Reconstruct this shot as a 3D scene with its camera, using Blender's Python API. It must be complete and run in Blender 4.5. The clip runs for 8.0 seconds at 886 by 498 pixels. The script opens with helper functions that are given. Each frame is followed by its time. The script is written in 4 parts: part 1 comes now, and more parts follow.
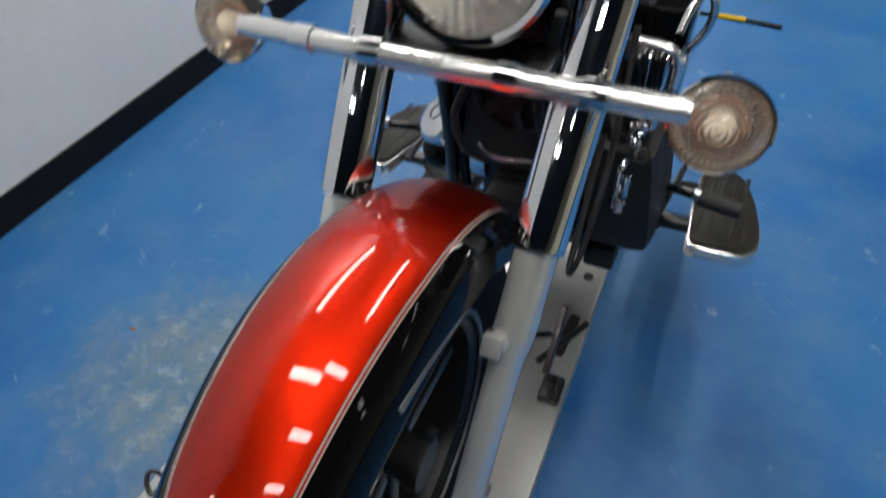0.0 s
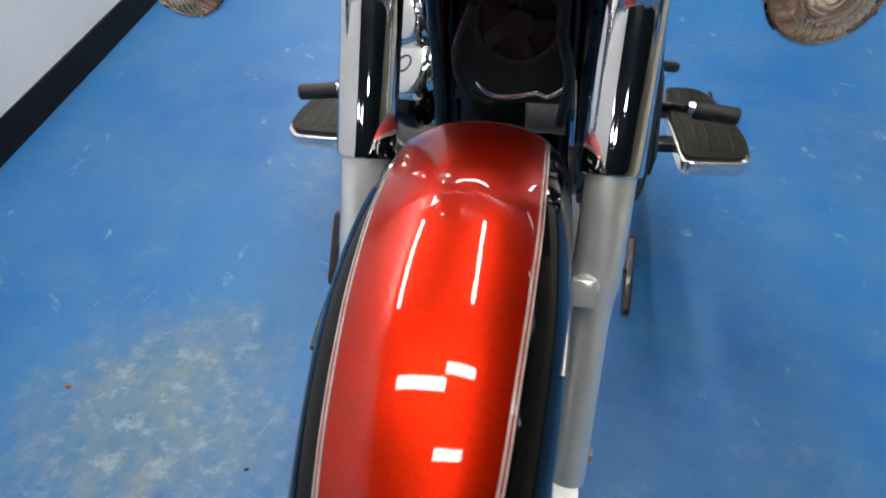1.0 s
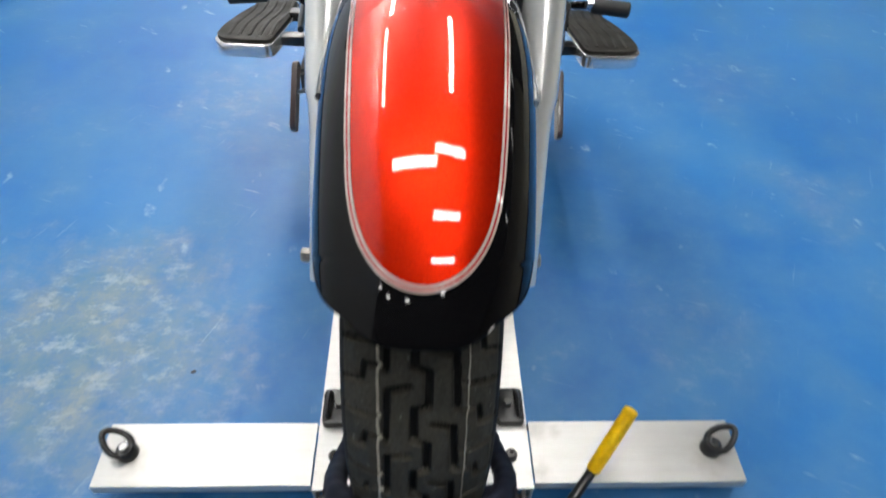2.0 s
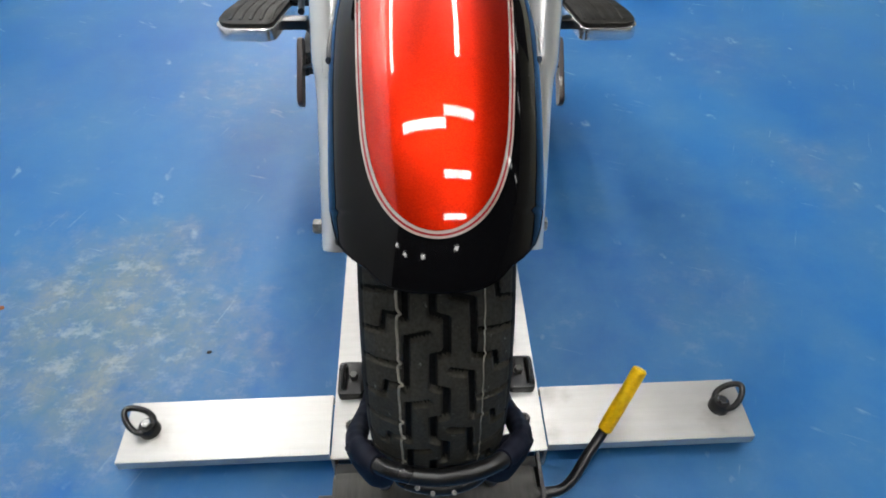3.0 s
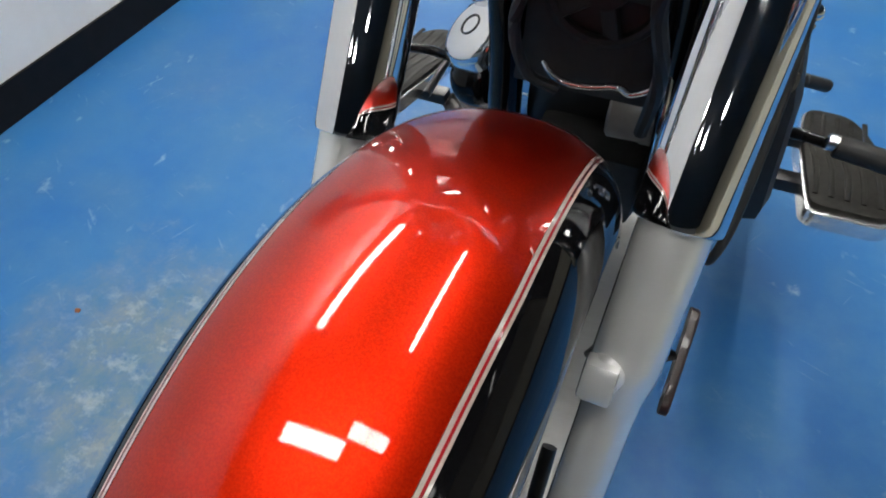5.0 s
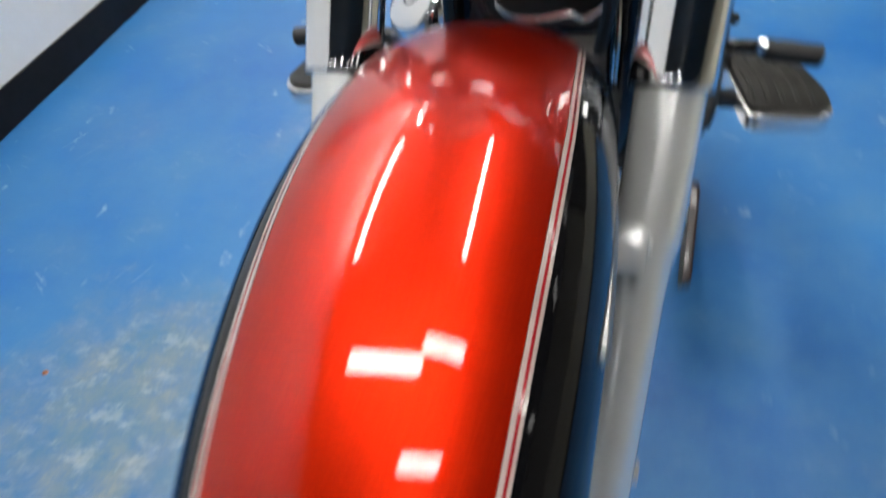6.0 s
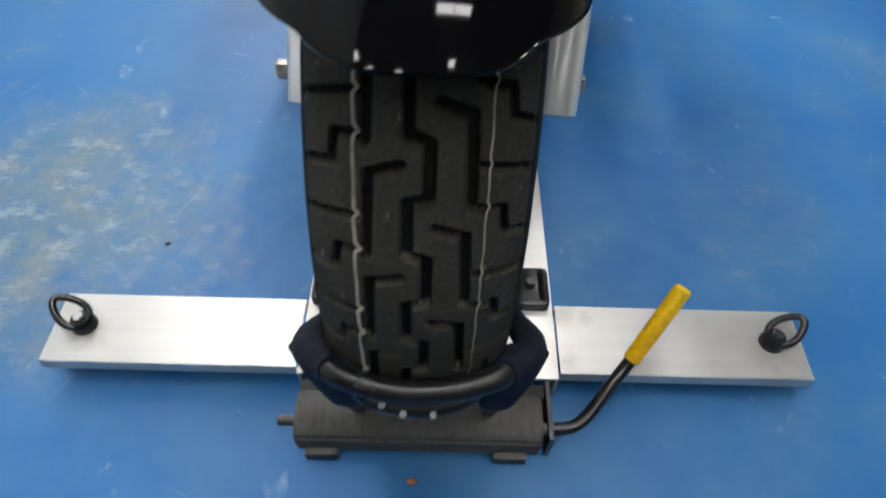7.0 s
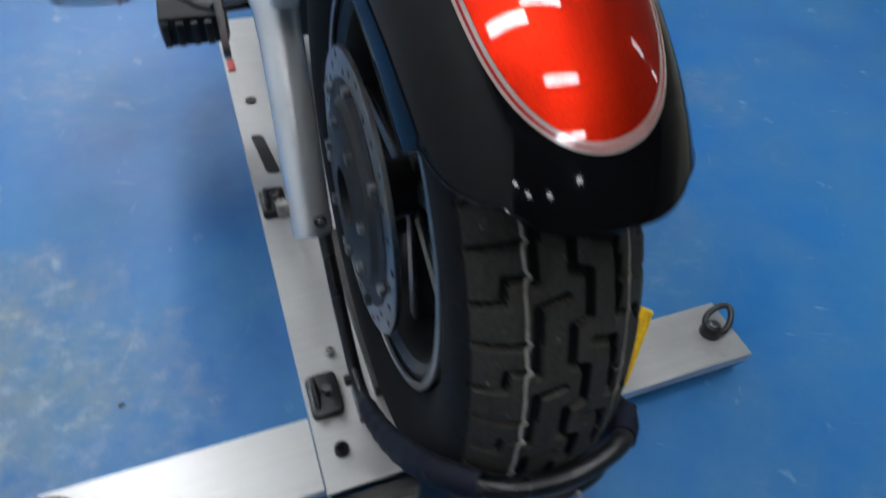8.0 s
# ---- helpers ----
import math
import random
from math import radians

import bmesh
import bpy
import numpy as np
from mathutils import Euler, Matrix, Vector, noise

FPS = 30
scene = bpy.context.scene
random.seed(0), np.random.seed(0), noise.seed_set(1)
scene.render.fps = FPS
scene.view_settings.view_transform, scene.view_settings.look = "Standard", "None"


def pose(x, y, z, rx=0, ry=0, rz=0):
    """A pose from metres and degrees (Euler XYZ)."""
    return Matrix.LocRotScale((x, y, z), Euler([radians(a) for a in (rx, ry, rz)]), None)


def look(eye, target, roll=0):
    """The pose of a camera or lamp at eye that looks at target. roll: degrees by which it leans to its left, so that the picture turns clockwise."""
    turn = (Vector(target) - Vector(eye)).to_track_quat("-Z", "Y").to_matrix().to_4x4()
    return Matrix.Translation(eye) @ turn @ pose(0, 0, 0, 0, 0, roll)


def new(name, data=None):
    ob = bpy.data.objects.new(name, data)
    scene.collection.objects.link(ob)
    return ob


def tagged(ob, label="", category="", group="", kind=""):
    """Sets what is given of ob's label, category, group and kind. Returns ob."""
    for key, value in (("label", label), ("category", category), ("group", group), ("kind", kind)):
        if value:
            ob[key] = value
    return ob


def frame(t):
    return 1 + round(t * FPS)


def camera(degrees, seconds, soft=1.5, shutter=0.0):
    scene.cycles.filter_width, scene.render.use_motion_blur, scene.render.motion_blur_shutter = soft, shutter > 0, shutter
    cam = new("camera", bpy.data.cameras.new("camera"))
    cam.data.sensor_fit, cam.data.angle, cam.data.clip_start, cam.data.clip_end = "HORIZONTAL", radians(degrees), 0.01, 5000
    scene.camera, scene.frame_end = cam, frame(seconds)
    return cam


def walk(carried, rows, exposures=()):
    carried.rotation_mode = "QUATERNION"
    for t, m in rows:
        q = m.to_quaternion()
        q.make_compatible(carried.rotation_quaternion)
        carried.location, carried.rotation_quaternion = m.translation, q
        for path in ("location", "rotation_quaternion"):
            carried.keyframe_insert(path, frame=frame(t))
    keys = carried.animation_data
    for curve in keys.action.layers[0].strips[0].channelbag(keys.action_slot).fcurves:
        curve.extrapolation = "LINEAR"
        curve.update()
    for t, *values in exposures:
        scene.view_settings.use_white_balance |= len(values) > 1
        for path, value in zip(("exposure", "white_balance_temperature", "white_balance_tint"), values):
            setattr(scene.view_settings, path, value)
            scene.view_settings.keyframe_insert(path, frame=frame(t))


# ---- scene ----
cam = camera(70.3, 8.0, soft=1.8, shutter=0.5)
PATH = [
    (0, (0.301, -0.4625, 1.1216), (-0.3319, 0.7942, -0.2998), -4.36),
    (0.2, (0.2703, -0.4902, 1.0971), (-0.3005, 0.7474, -0.366), -3.1),
    (0.5, (0.1949, -0.4858, 1.0549), (-0.2653, 0.7997, -0.4067), -5.59),
    (0.7, (0.1553, -0.4712, 1.0508), (-0.2103, 0.8288, -0.4234), -5.19),
    (1, (0.1074, -0.4677, 1.0341), (-0.1767, 0.8574, -0.4372), -5.03),
    (1.3, (0.0787, -0.4971, 0.9989), (-0.0754, 0.8379, -0.4826), -3.77),
    (1.5, (0.0629, -0.552, 0.9784), (0.0341, 0.8278, -0.4691), 0.67),
    (1.8, (0.0518, -0.6388, 0.9484), (0.0696, 0.7706, -0.4701), 1.26),
    (2, (0.0398, -0.682, 0.9427), (0.1038, 0.6977, -0.5039), 2.06),
    (2.2, (0.035, -0.7184, 0.9375), (0.0903, 0.6666, -0.5049), 1.16),
    (3.5, (0.029, -0.7163, 0.934), (0.0775, 0.6304, -0.5439), -0.91),
    (3.8, (0.0495, -0.6569, 0.9548), (0.0233, 0.6885, -0.524), -1.67),
    (4, (0.0876, -0.5687, 0.9501), (-0.0705, 0.8025, -0.497), -0.47),
    (4.2, (0.1209, -0.4553, 0.9601), (-0.2306, 0.8198, -0.5409), -0.51),
    (4.5, (0.1413, -0.3588, 0.9404), (-0.3597, 0.8153, -0.5986), -3.18),
    (4.7, (0.1577, -0.3024, 0.9361), (-0.4116, 0.8442, -0.6005), -3.8),
    (5.8, (0.1307, -0.3144, 0.9127), (-0.3172, 1.0156, -0.5125), -4.8),
    (6, (0.1153, -0.3923, 0.8888), (-0.2763, 0.9168, -0.5729), -7.72),
    (6.2, (0.0893, -0.4926, 0.8547), (-0.208, 0.7829, -0.6563), -9.69),
    (6.4, (0.0733, -0.5607, 0.8099), (-0.1435, 0.6404, -0.7752), -8.13),
    (6.5, (0.0666, -0.5909, 0.7939), (-0.1073, 0.6284, -0.7812), -5.71),
    (6.8, (0.0617, -0.6362, 0.7569), (0.0322, 0.5996, -0.8147), 0.16),
    (7, (0.0502, -0.6541, 0.7496), (0.0639, 0.5711, -0.8313), 2.04),
    (7.2, (0.0318, -0.674, 0.753), (0.0942, 0.5636, -0.8168), 4.99),
    (7.5, (0.0103, -0.6668, 0.7806), (0.2122, 0.5146, -0.8201), 6.41),
    (7.7, (-0.0395, -0.6477, 0.8), (0.2414, 0.6255, -0.7167), 2.31),
    (7.8, (-0.0819, -0.6357, 0.7977), (0.281, 0.6474, -0.6925), 2.97),
    (7.9, (-0.1133, -0.6206, 0.7964), (0.3835, 0.6165, -0.6931), 5.59),
    (8, (-0.1337, -0.6105, 0.8092), (0.4164, 0.6258, -0.6636), 5.41),
]
EXPOSURES = [(0, -1.08, 6500, 10), (0.5, -0.95, 6450, 10), (1.0, -0.68, 6450, 10), (1.5, -0.50, 6450, 10), (2.0, -0.37, 6450, 10), (3.5, -0.78, 6350, 10), (4.0, -0.90, 6300, 10),
             (4.5, -0.80, 6500, 10), (6.0, -0.50, 6450, 10), (6.5, -0.46, 6450, 10), (7.2, -0.62, 6250, 10), (7.5, -0.70, 6000, 10), (8.0, -0.90, 5850, 10)]
walk(cam, [(t, look(eye, target, roll)) for t, eye, target, roll in PATH], EXPOSURES)

# ---------------------------------------------------------------- light
world = bpy.data.worlds.new("world")
scene.world = world
world.use_nodes = True
world.node_tree.nodes["Background"].inputs[0].default_value = (0.75, 0.85, 1.0, 1)
world.node_tree.nodes["Background"].inputs[1].default_value = 0.05
TUBE_L, TUBE_R, FILL_N, PANEL, BACK, FILL_E = 64.0, 80.0, 190.0, 64.0, 54.0, 16.0

# ---------------------------------------------------------------- materials
def material(name, colour, rough=0.5, metal=0.0, coat=0.0, spec=0.5):
    m = bpy.data.materials.new(name)
    m.use_nodes = True
    p = m.node_tree.nodes["Principled BSDF"]
    p.inputs["Base Color"].default_value = (*colour, 1)
    p.inputs["Roughness"].default_value = rough
    p.inputs["Metallic"].default_value = metal
    p.inputs["Coat Weight"].default_value = coat
    p.inputs["Coat Roughness"].default_value = 0.03
    p.inputs["Specular IOR Level"].default_value = spec
    return m


def node(m, kind, **values):
    n = m.node_tree.nodes.new(kind)
    for key, value in values.items():
        n.inputs[key].default_value = value
    return n


def link(m, a, b):
    m.node_tree.links.new(a, b)


def shader(m):
    return m.node_tree.nodes["Principled BSDF"]


def noisy(m, scale, detail=4.0, coord="Object", stretch=(1, 1, 1), rough=0.55):
    tc = node(m, "ShaderNodeTexCoord")
    mp = node(m, "ShaderNodeMapping", Scale=stretch)
    n = node(m, "ShaderNodeTexNoise", Scale=scale, Detail=detail, Roughness=rough)
    link(m, tc.outputs[coord], mp.inputs["Vector"])
    link(m, mp.outputs["Vector"], n.inputs["Vector"])
    return n.outputs["Fac"]


def ramp(m, fac, stops):
    r = m.node_tree.nodes.new("ShaderNodeValToRGB")
    while len(r.color_ramp.elements) < len(stops):
        r.color_ramp.elements.new(0.5)
    for e, (at, c) in zip(r.color_ramp.elements, stops):
        e.position = at
        e.color = (*c, 1) if len(c) == 3 else c
    link(m, fac, r.inputs["Fac"])
    return r.outputs["Color"]


def grey(v):
    return (v, v, v)


def bumped(m, fac, strength=0.2, distance=0.001):
    b = node(m, "ShaderNodeBump", Strength=strength, Distance=distance)
    link(m, fac, b.inputs["Height"])
    link(m, b.outputs["Normal"], shader(m).inputs["Normal"])


def mix(m, fac, a, b, blend="MIX"):
    n = m.node_tree.nodes.new("ShaderNodeMix")
    n.data_type, n.blend_type = "RGBA", blend
    for value, slot in ((fac, 0), (a, 6), (b, 7)):
        if isinstance(value, (int, float)):
            n.inputs[slot].default_value = value
        elif isinstance(value, tuple):
            n.inputs[slot].default_value = (*value, 1)
        else:
            link(m, value, n.inputs[slot])
    return n.outputs[2]


def worn(name, dark, light, rough, scale, metal=0.0, coat=0.0, bump=0.0, stretch=(1, 1, 1), spec=0.5):
    """Two close tones in a fine and a broad noise, with the gloss varied as well."""
    m = material(name, light, rough, metal, coat, spec)
    fine = noisy(m, scale, 5, stretch=stretch)
    broad = noisy(m, scale * 0.12, 3)
    both = mix(m, 0.5, fine, broad)
    link(m, ramp(m, both, [(0.35, dark), (0.65, light)]), shader(m).inputs["Base Color"])
    link(m, ramp(m, broad, [(0.3, grey(max(0.02, rough * 0.8))), (0.7, grey(min(1, rough * 1.25)))]), shader(m).inputs["Roughness"])
    if bump:
        bumped(m, fine, bump)
    return m


BAR_CHROME = worn("brushed_chrome_bar", (0.86, 0.86, 0.86), (0.93, 0.93, 0.92), 0.20, 60, metal=0.85)
CHROME = worn("chrome", (0.80, 0.80, 0.81), (0.88, 0.88, 0.88), 0.035, 14, metal=1.0)
ALUMINIUM = worn("polished_cast_aluminium", (0.80, 0.80, 0.79), (0.88, 0.88, 0.865), 0.20, 40, metal=0.66)
WHEEL_PAINT = worn("dark_wheel_paint", (0.012, 0.012, 0.012), (0.026, 0.026, 0.025), 0.35, 60, metal=0.4)
BRUSHED = worn("brushed_aluminium", (0.50, 0.50, 0.486), (0.56, 0.56, 0.545), 0.36, 120, metal=0.62, bump=0.012, stretch=(0.05, 1, 1))
# brown smudges near the joint, and painted shade round the lashing eyes
soil_and_shade = None
for place, size in (((0.172, -0.215), 0.030), ((0.170, -0.285), 0.026), ((0.200, -0.222), 0.018), ((-0.425, -0.262), 0.034), ((0.425, -0.268), 0.034)):
    away = node(BRUSHED, "ShaderNodeVectorMath")
    away.operation = "DISTANCE"
    away.inputs[1].default_value = (*place, 0.0535)
    link(BRUSHED, node(BRUSHED, "ShaderNodeTexCoord").outputs["Object"], away.inputs[0])
    ragged = node(BRUSHED, "ShaderNodeMath")
    ragged.operation = "MULTIPLY_ADD"
    link(BRUSHED, noisy(BRUSHED, 60, 4), ragged.inputs[0])
    ragged.inputs[1].default_value = 0.03
    link(BRUSHED, away.outputs["Value"], ragged.inputs[2])
    spot = ramp(BRUSHED, ragged.outputs[0], [(size * 0.5, grey(0.45)), (size + 0.012, grey(0.0))])
    soil_and_shade = spot if soil_and_shade is None else mix(BRUSHED, 1.0, soil_and_shade, spot, "LIGHTEN")
clean = shader(BRUSHED).inputs["Base Color"].links[0].from_socket
link(BRUSHED, mix(BRUSHED, soil_and_shade, clean, (0.24, 0.22, 0.19)), shader(BRUSHED).inputs["Base Color"])
BLACK_PAINT = worn("black_gloss_paint", (0.0025, 0.0025, 0.003), (0.004, 0.004, 0.0045), 0.05, 30, spec=0.19)
BLACK_METAL = worn("black_coated_steel", (0.005, 0.005, 0.0055), (0.011, 0.011, 0.012), 0.28, 60, bump=0.05)
BLACK_MATT = worn("black_matt_plastic", (0.006, 0.006, 0.006), (0.015, 0.015, 0.015), 0.6, 80, bump=0.1)
DARK_STEEL = worn("dark_steel", (0.05, 0.048, 0.045), (0.10, 0.10, 0.095), 0.45, 70, metal=0.7, bump=0.08)
NAVY_RUBBER = worn("navy_padding", (0.0045, 0.0052, 0.010), (0.009, 0.0105, 0.020), 0.7, 60, bump=0.1, spec=0.15)
ROLLER_SKIN = worn("scuffed_rubber", (0.028, 0.027, 0.024), (0.082, 0.079, 0.071), 0.62, 160, bump=0.15, stretch=(1, 0.08, 1))
HOOP_SKIN = worn("wrinkled_black_sleeve", (0.006, 0.006, 0.0062), (0.013, 0.013, 0.0135), 0.3, 45, bump=0.5, spec=0.35)
PAD_RUBBER = worn("grey_rubber", (0.0065, 0.0062, 0.005), (0.021, 0.0198, 0.0165), 0.62, 120, bump=0.15, spec=0.25)
RUSTY_NUT = worn("worn_nut_steel", (0.13, 0.12, 0.10), (0.36, 0.355, 0.34), 0.4, 300, metal=0.6)
STEEL = worn("bright_steel", (0.6, 0.6, 0.6), (0.75, 0.75, 0.74), 0.20, 80, metal=1.0)
YELLOW = worn("yellow_grip", (0.66, 0.36, 0.0), (0.95, 0.60, 0.004), 0.38, 130, bump=0.08)
SILVER_LINE = worn("silver_pinstripe", (0.29, 0.225, 0.20), (0.42, 0.335, 0.305), 0.25, 60, coat=1.0)
SPOKE_FACE = worn("machined_spoke_metal", (0.24, 0.24, 0.235), (0.36, 0.36, 0.35), 0.34, 80, metal=0.9)
RED_LINE = material("red_pinstripe", (0.26, 0.01, 0.015), 0.2, 0.0, 1.0)
REFLECTOR = material("dark_red_reflector", (0.018, 0.006, 0.005), 0.35, 0.0, 0.2)
RED_PLASTIC = material("red_plastic", (0.5, 0.03, 0.02), 0.4)
DISC_STEEL = worn("brake_disc_steel", (0.20, 0.198, 0.19), (0.31, 0.305, 0.30), 0.40, 90, metal=1.0)


def red_paint():
    m = material("candy_red_paint", (0.6, 0.02, 0.004), 0.41, 0.96, 0.85)
    flake = noisy(m, 900, 2)
    broad = noisy(m, 9, 3)
    tone = ramp(m, flake, [(0.35, (0.39, 0.0085, 0.0006)), (0.65, (0.53, 0.018, 0.0010))])
    link(m, mix(m, ramp(m, broad, [(0.3, grey(0.0)), (0.7, grey(0.25))]), tone, (0.43, 0.0115, 0.0010)), shader(m).inputs["Base Color"])
    shader(m).inputs["Coat IOR"].default_value = 1.47
    return m


RED = red_paint()


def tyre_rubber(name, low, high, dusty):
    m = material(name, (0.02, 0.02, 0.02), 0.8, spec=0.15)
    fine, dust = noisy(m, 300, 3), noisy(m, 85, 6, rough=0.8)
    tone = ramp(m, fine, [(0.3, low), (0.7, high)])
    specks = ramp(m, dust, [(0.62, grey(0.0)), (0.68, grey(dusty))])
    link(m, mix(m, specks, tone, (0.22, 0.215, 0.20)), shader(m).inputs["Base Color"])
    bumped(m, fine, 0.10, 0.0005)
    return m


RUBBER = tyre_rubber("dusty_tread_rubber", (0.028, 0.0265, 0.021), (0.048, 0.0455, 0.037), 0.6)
DARK_RUBBER = tyre_rubber("dark_tyre_rubber", grey(0.005), grey(0.011), 0.1)
CREAM_LINE = worn("cream_wear_line", (0.12, 0.11, 0.085), (0.44, 0.40, 0.32), 0.7, 90)


def floor_paint():
    m = material("blue_floor_paint", (0.02, 0.16, 0.42), 0.5, spec=0.4)
    broad, cloud, fine = noisy(m, 1.4, 5), noisy(m, 5.5, 8, rough=0.66), noisy(m, 25, 9, rough=0.74)
    base = ramp(m, broad, [(0.30, (0.008, 0.100, 0.315)), (0.70, (0.022, 0.150, 0.370))])
    hazed = mix(m, ramp(m, cloud, [(0.40, grey(0.0)), (0.70, grey(0.55))]), base, (0.072, 0.198, 0.352))
    # one rubbed patch and some fainter ones: dusty teal with ochre in it and white flecks
    tc = node(m, "ShaderNodeTexCoord")
    worn_sum = None
    for place, size, depth in (((-0.56, -0.02), 0.46, 1.0), ((-0.45, 0.75), 0.34, 0.38), ((0.93, 0.38), 0.28, 0.34), ((0.86, 0.86), 0.30, 0.30), ((0.55, 0.0), 0.30, 0.28), ((-0.95, 0.7), 0.30, 0.2)):
        far = node(m, "ShaderNodeVectorMath")
        far.operation = "DISTANCE"
        far.inputs[1].default_value = (*place, 0)
        link(m, tc.outputs["Object"], far.inputs[0])
        rag = node(m, "ShaderNodeMath")
        rag.operation = "MULTIPLY_ADD"
        link(m, noisy(m, 5, 8, rough=0.72), rag.inputs[0])
        rag.inputs[1].default_value = 0.62
        link(m, far.outputs["Value"], rag.inputs[2])
        edge = ramp(m, rag.outputs[0], [(size - 0.05, grey(depth)), (size + 0.19, grey(0.0))])
        worn_sum = edge if worn_sum is None else mix(m, 1.0, worn_sum, edge, "LIGHTEN")
    ochre = ramp(m, noisy(m, 9, 6, rough=0.7), [(0.38, (0.080, 0.168, 0.248)), (0.55, (0.142, 0.200, 0.240)), (0.70, (0.218, 0.250, 0.255))])
    rubbed = mix(m, mix(m, 1.0, worn_sum, ramp(m, fine, [(0.34, grey(0.40)), (0.56, grey(1.0))]), "MULTIPLY"), hazed, ochre)
    chips = noisy(m, 19, 8, rough=0.72, stretch=(1.0, 1.4, 1.0))
    flecks = ramp(m, chips, [(0.51, grey(0.0)), (0.70, grey(0.52))])
    where = mix(m, 1.0, worn_sum, ramp(m, cloud, [(0.54, grey(0.0)), (0.70, grey(0.32))]), "ADD")
    flecked = mix(m, mix(m, 1.0, flecks, where, "MULTIPLY"), rubbed, (0.42, 0.46, 0.48))
    # short pale scuffs in two directions
    scuffed = flecked
    for turn, stretch, cutoff in ((38, (1.0, 7.0, 1.0), 0.705), (-55, (5.0, 1.0, 1.0), 0.70), (75, (2.0, 3.0, 1.0), 0.665), (-64, (1.0, 20.0, 1.0), 0.69), (20, (1.0, 24.0, 1.0), 0.69)):
        at = node(m, "ShaderNodeMapping", Rotation=(0, 0, radians(turn)))
        at2 = node(m, "ShaderNodeMapping", Scale=stretch)
        grain = node(m, "ShaderNodeTexNoise", Scale=5.0, Detail=3.0, Roughness=0.55)
        link(m, tc.outputs["Object"], at.inputs["Vector"])
        link(m, at.outputs["Vector"], at2.inputs["Vector"])
        link(m, at2.outputs["Vector"], grain.inputs["Vector"])
        scuff = ramp(m, grain.outputs["Fac"], [(cutoff, grey(0.0)), (cutoff + 0.07, grey(0.62))])
        scuffed = mix(m, mix(m, 1.0, scuff, ramp(m, fine, [(0.40, grey(0.0)), (0.56, grey(1.0))]), "MULTIPLY"), scuffed, (0.27, 0.38, 0.49))
    link(m, scuffed, shader(m).inputs["Base Color"])
    link(m, ramp(m, cloud, [(0.3, grey(0.40)), (0.7, grey(0.60))]), shader(m).inputs["Roughness"])
    bumped(m, fine, 0.08, 0.001)
    return m


FLOOR = floor_paint()
SIDE_WALL = worn("beige_wall_paint", (0.34, 0.31, 0.23), (0.42, 0.385, 0.29), 0.7, 40)
# tones of unseen walls, picked for what fender and chrome reflect
FAR_WALL = worn("dark_reflected_wall", (0.022, 0.022, 0.022), (0.034, 0.033, 0.032), 0.7, 40)
SOUTH_WALL = worn("pale_reflected_wall", (0.30, 0.30, 0.295), (0.38, 0.378, 0.37), 0.7, 40)
WALL = worn("white_wall_paint", (0.86, 0.86, 0.84), (0.90, 0.90, 0.88), 0.6, 40, bump=0.05)
# ceiling is out of view; its dark tone keeps the paint's reflections dark
CEILING = worn("ceiling_panel", (0.05, 0.049, 0.047), (0.075, 0.073, 0.07), 0.8, 60, bump=0.1)
BASE_VINYL = worn("black_vinyl_base", (0.004, 0.004, 0.0045), (0.010, 0.0095, 0.010), 0.55, 30, spec=0.25)


def glowing(name, colour, strength):
    m = material(name, colour)
    shader(m).inputs["Emission Color"].default_value = (*colour, 1)
    shader(m).inputs["Emission Strength"].default_value = strength
    return m


TUBE_GLOW = glowing("bright_tube_diffuser", (1.0, 0.97, 0.92), TUBE_L)
TUBE_SOFT = glowing("tube_diffuser", (1.0, 0.97, 0.92), TUBE_R)
PANEL_GLOW = glowing("panel_diffuser", (1.0, 0.98, 0.94), PANEL)
BACK_GLOW = glowing("dim_panel_diffuser", (1.0, 0.98, 0.94), BACK)
NORTH_FILL = glowing("north_fill_diffuser", (1.0, 0.97, 0.92), FILL_N)
EAST_FILL = glowing("east_fill_diffuser", (1.0, 0.98, 0.94), FILL_E)


def lens_glass(name, colour, rough):
    m = material(name, colour, rough)
    shader(m).inputs["Transmission Weight"].default_value = 0.95
    shader(m).inputs["IOR"].default_value = 1.45
    return m


SIGNAL_LENS = lens_glass("smoked_ribbed_lens", (0.97, 0.91, 0.82), 0.02)
HEAD_LENS = lens_glass("fluted_headlight_lens", (0.97, 0.97, 0.94), 0.03)
SIGNAL_BOWL = worn("smoky_reflector_bowl", (0.62, 0.54, 0.45), (0.90, 0.86, 0.79), 0.10, 60, metal=0.95)
AMBER = worn("amber_collar", (0.20, 0.07, 0.02), (0.34, 0.14, 0.05), 0.3, 60, metal=0.3)
BOWL = worn("satin_reflector_bowl", (0.84, 0.83, 0.78), (0.92, 0.91, 0.86), 0.16, 60, metal=0.8)
BULB = worn("frosted_bulb", (0.92, 0.84, 0.68), (0.96, 0.91, 0.80), 0.2, 60)


# ---------------------------------------------------------------- building helpers
def empty(name, m=None):
    ob = new(name)
    if m is not None:
        ob.matrix_basis = m
    return ob


def part(name, bm, mat, parent=None, label="", smooth=True):
    """Links a bmesh as one mesh object under a thing or under a part."""
    me = bpy.data.meshes.new(name)
    bmesh.ops.recalc_face_normals(bm, faces=bm.faces)
    bm.to_mesh(me)
    bm.free()
    me.materials.append(mat)
    if smooth:
        me.shade_smooth()
        me.set_sharp_from_angle(angle=radians(38))
    ob = new(name, me)
    ob.parent = parent
    if label:
        tagged(ob, label)
    return ob


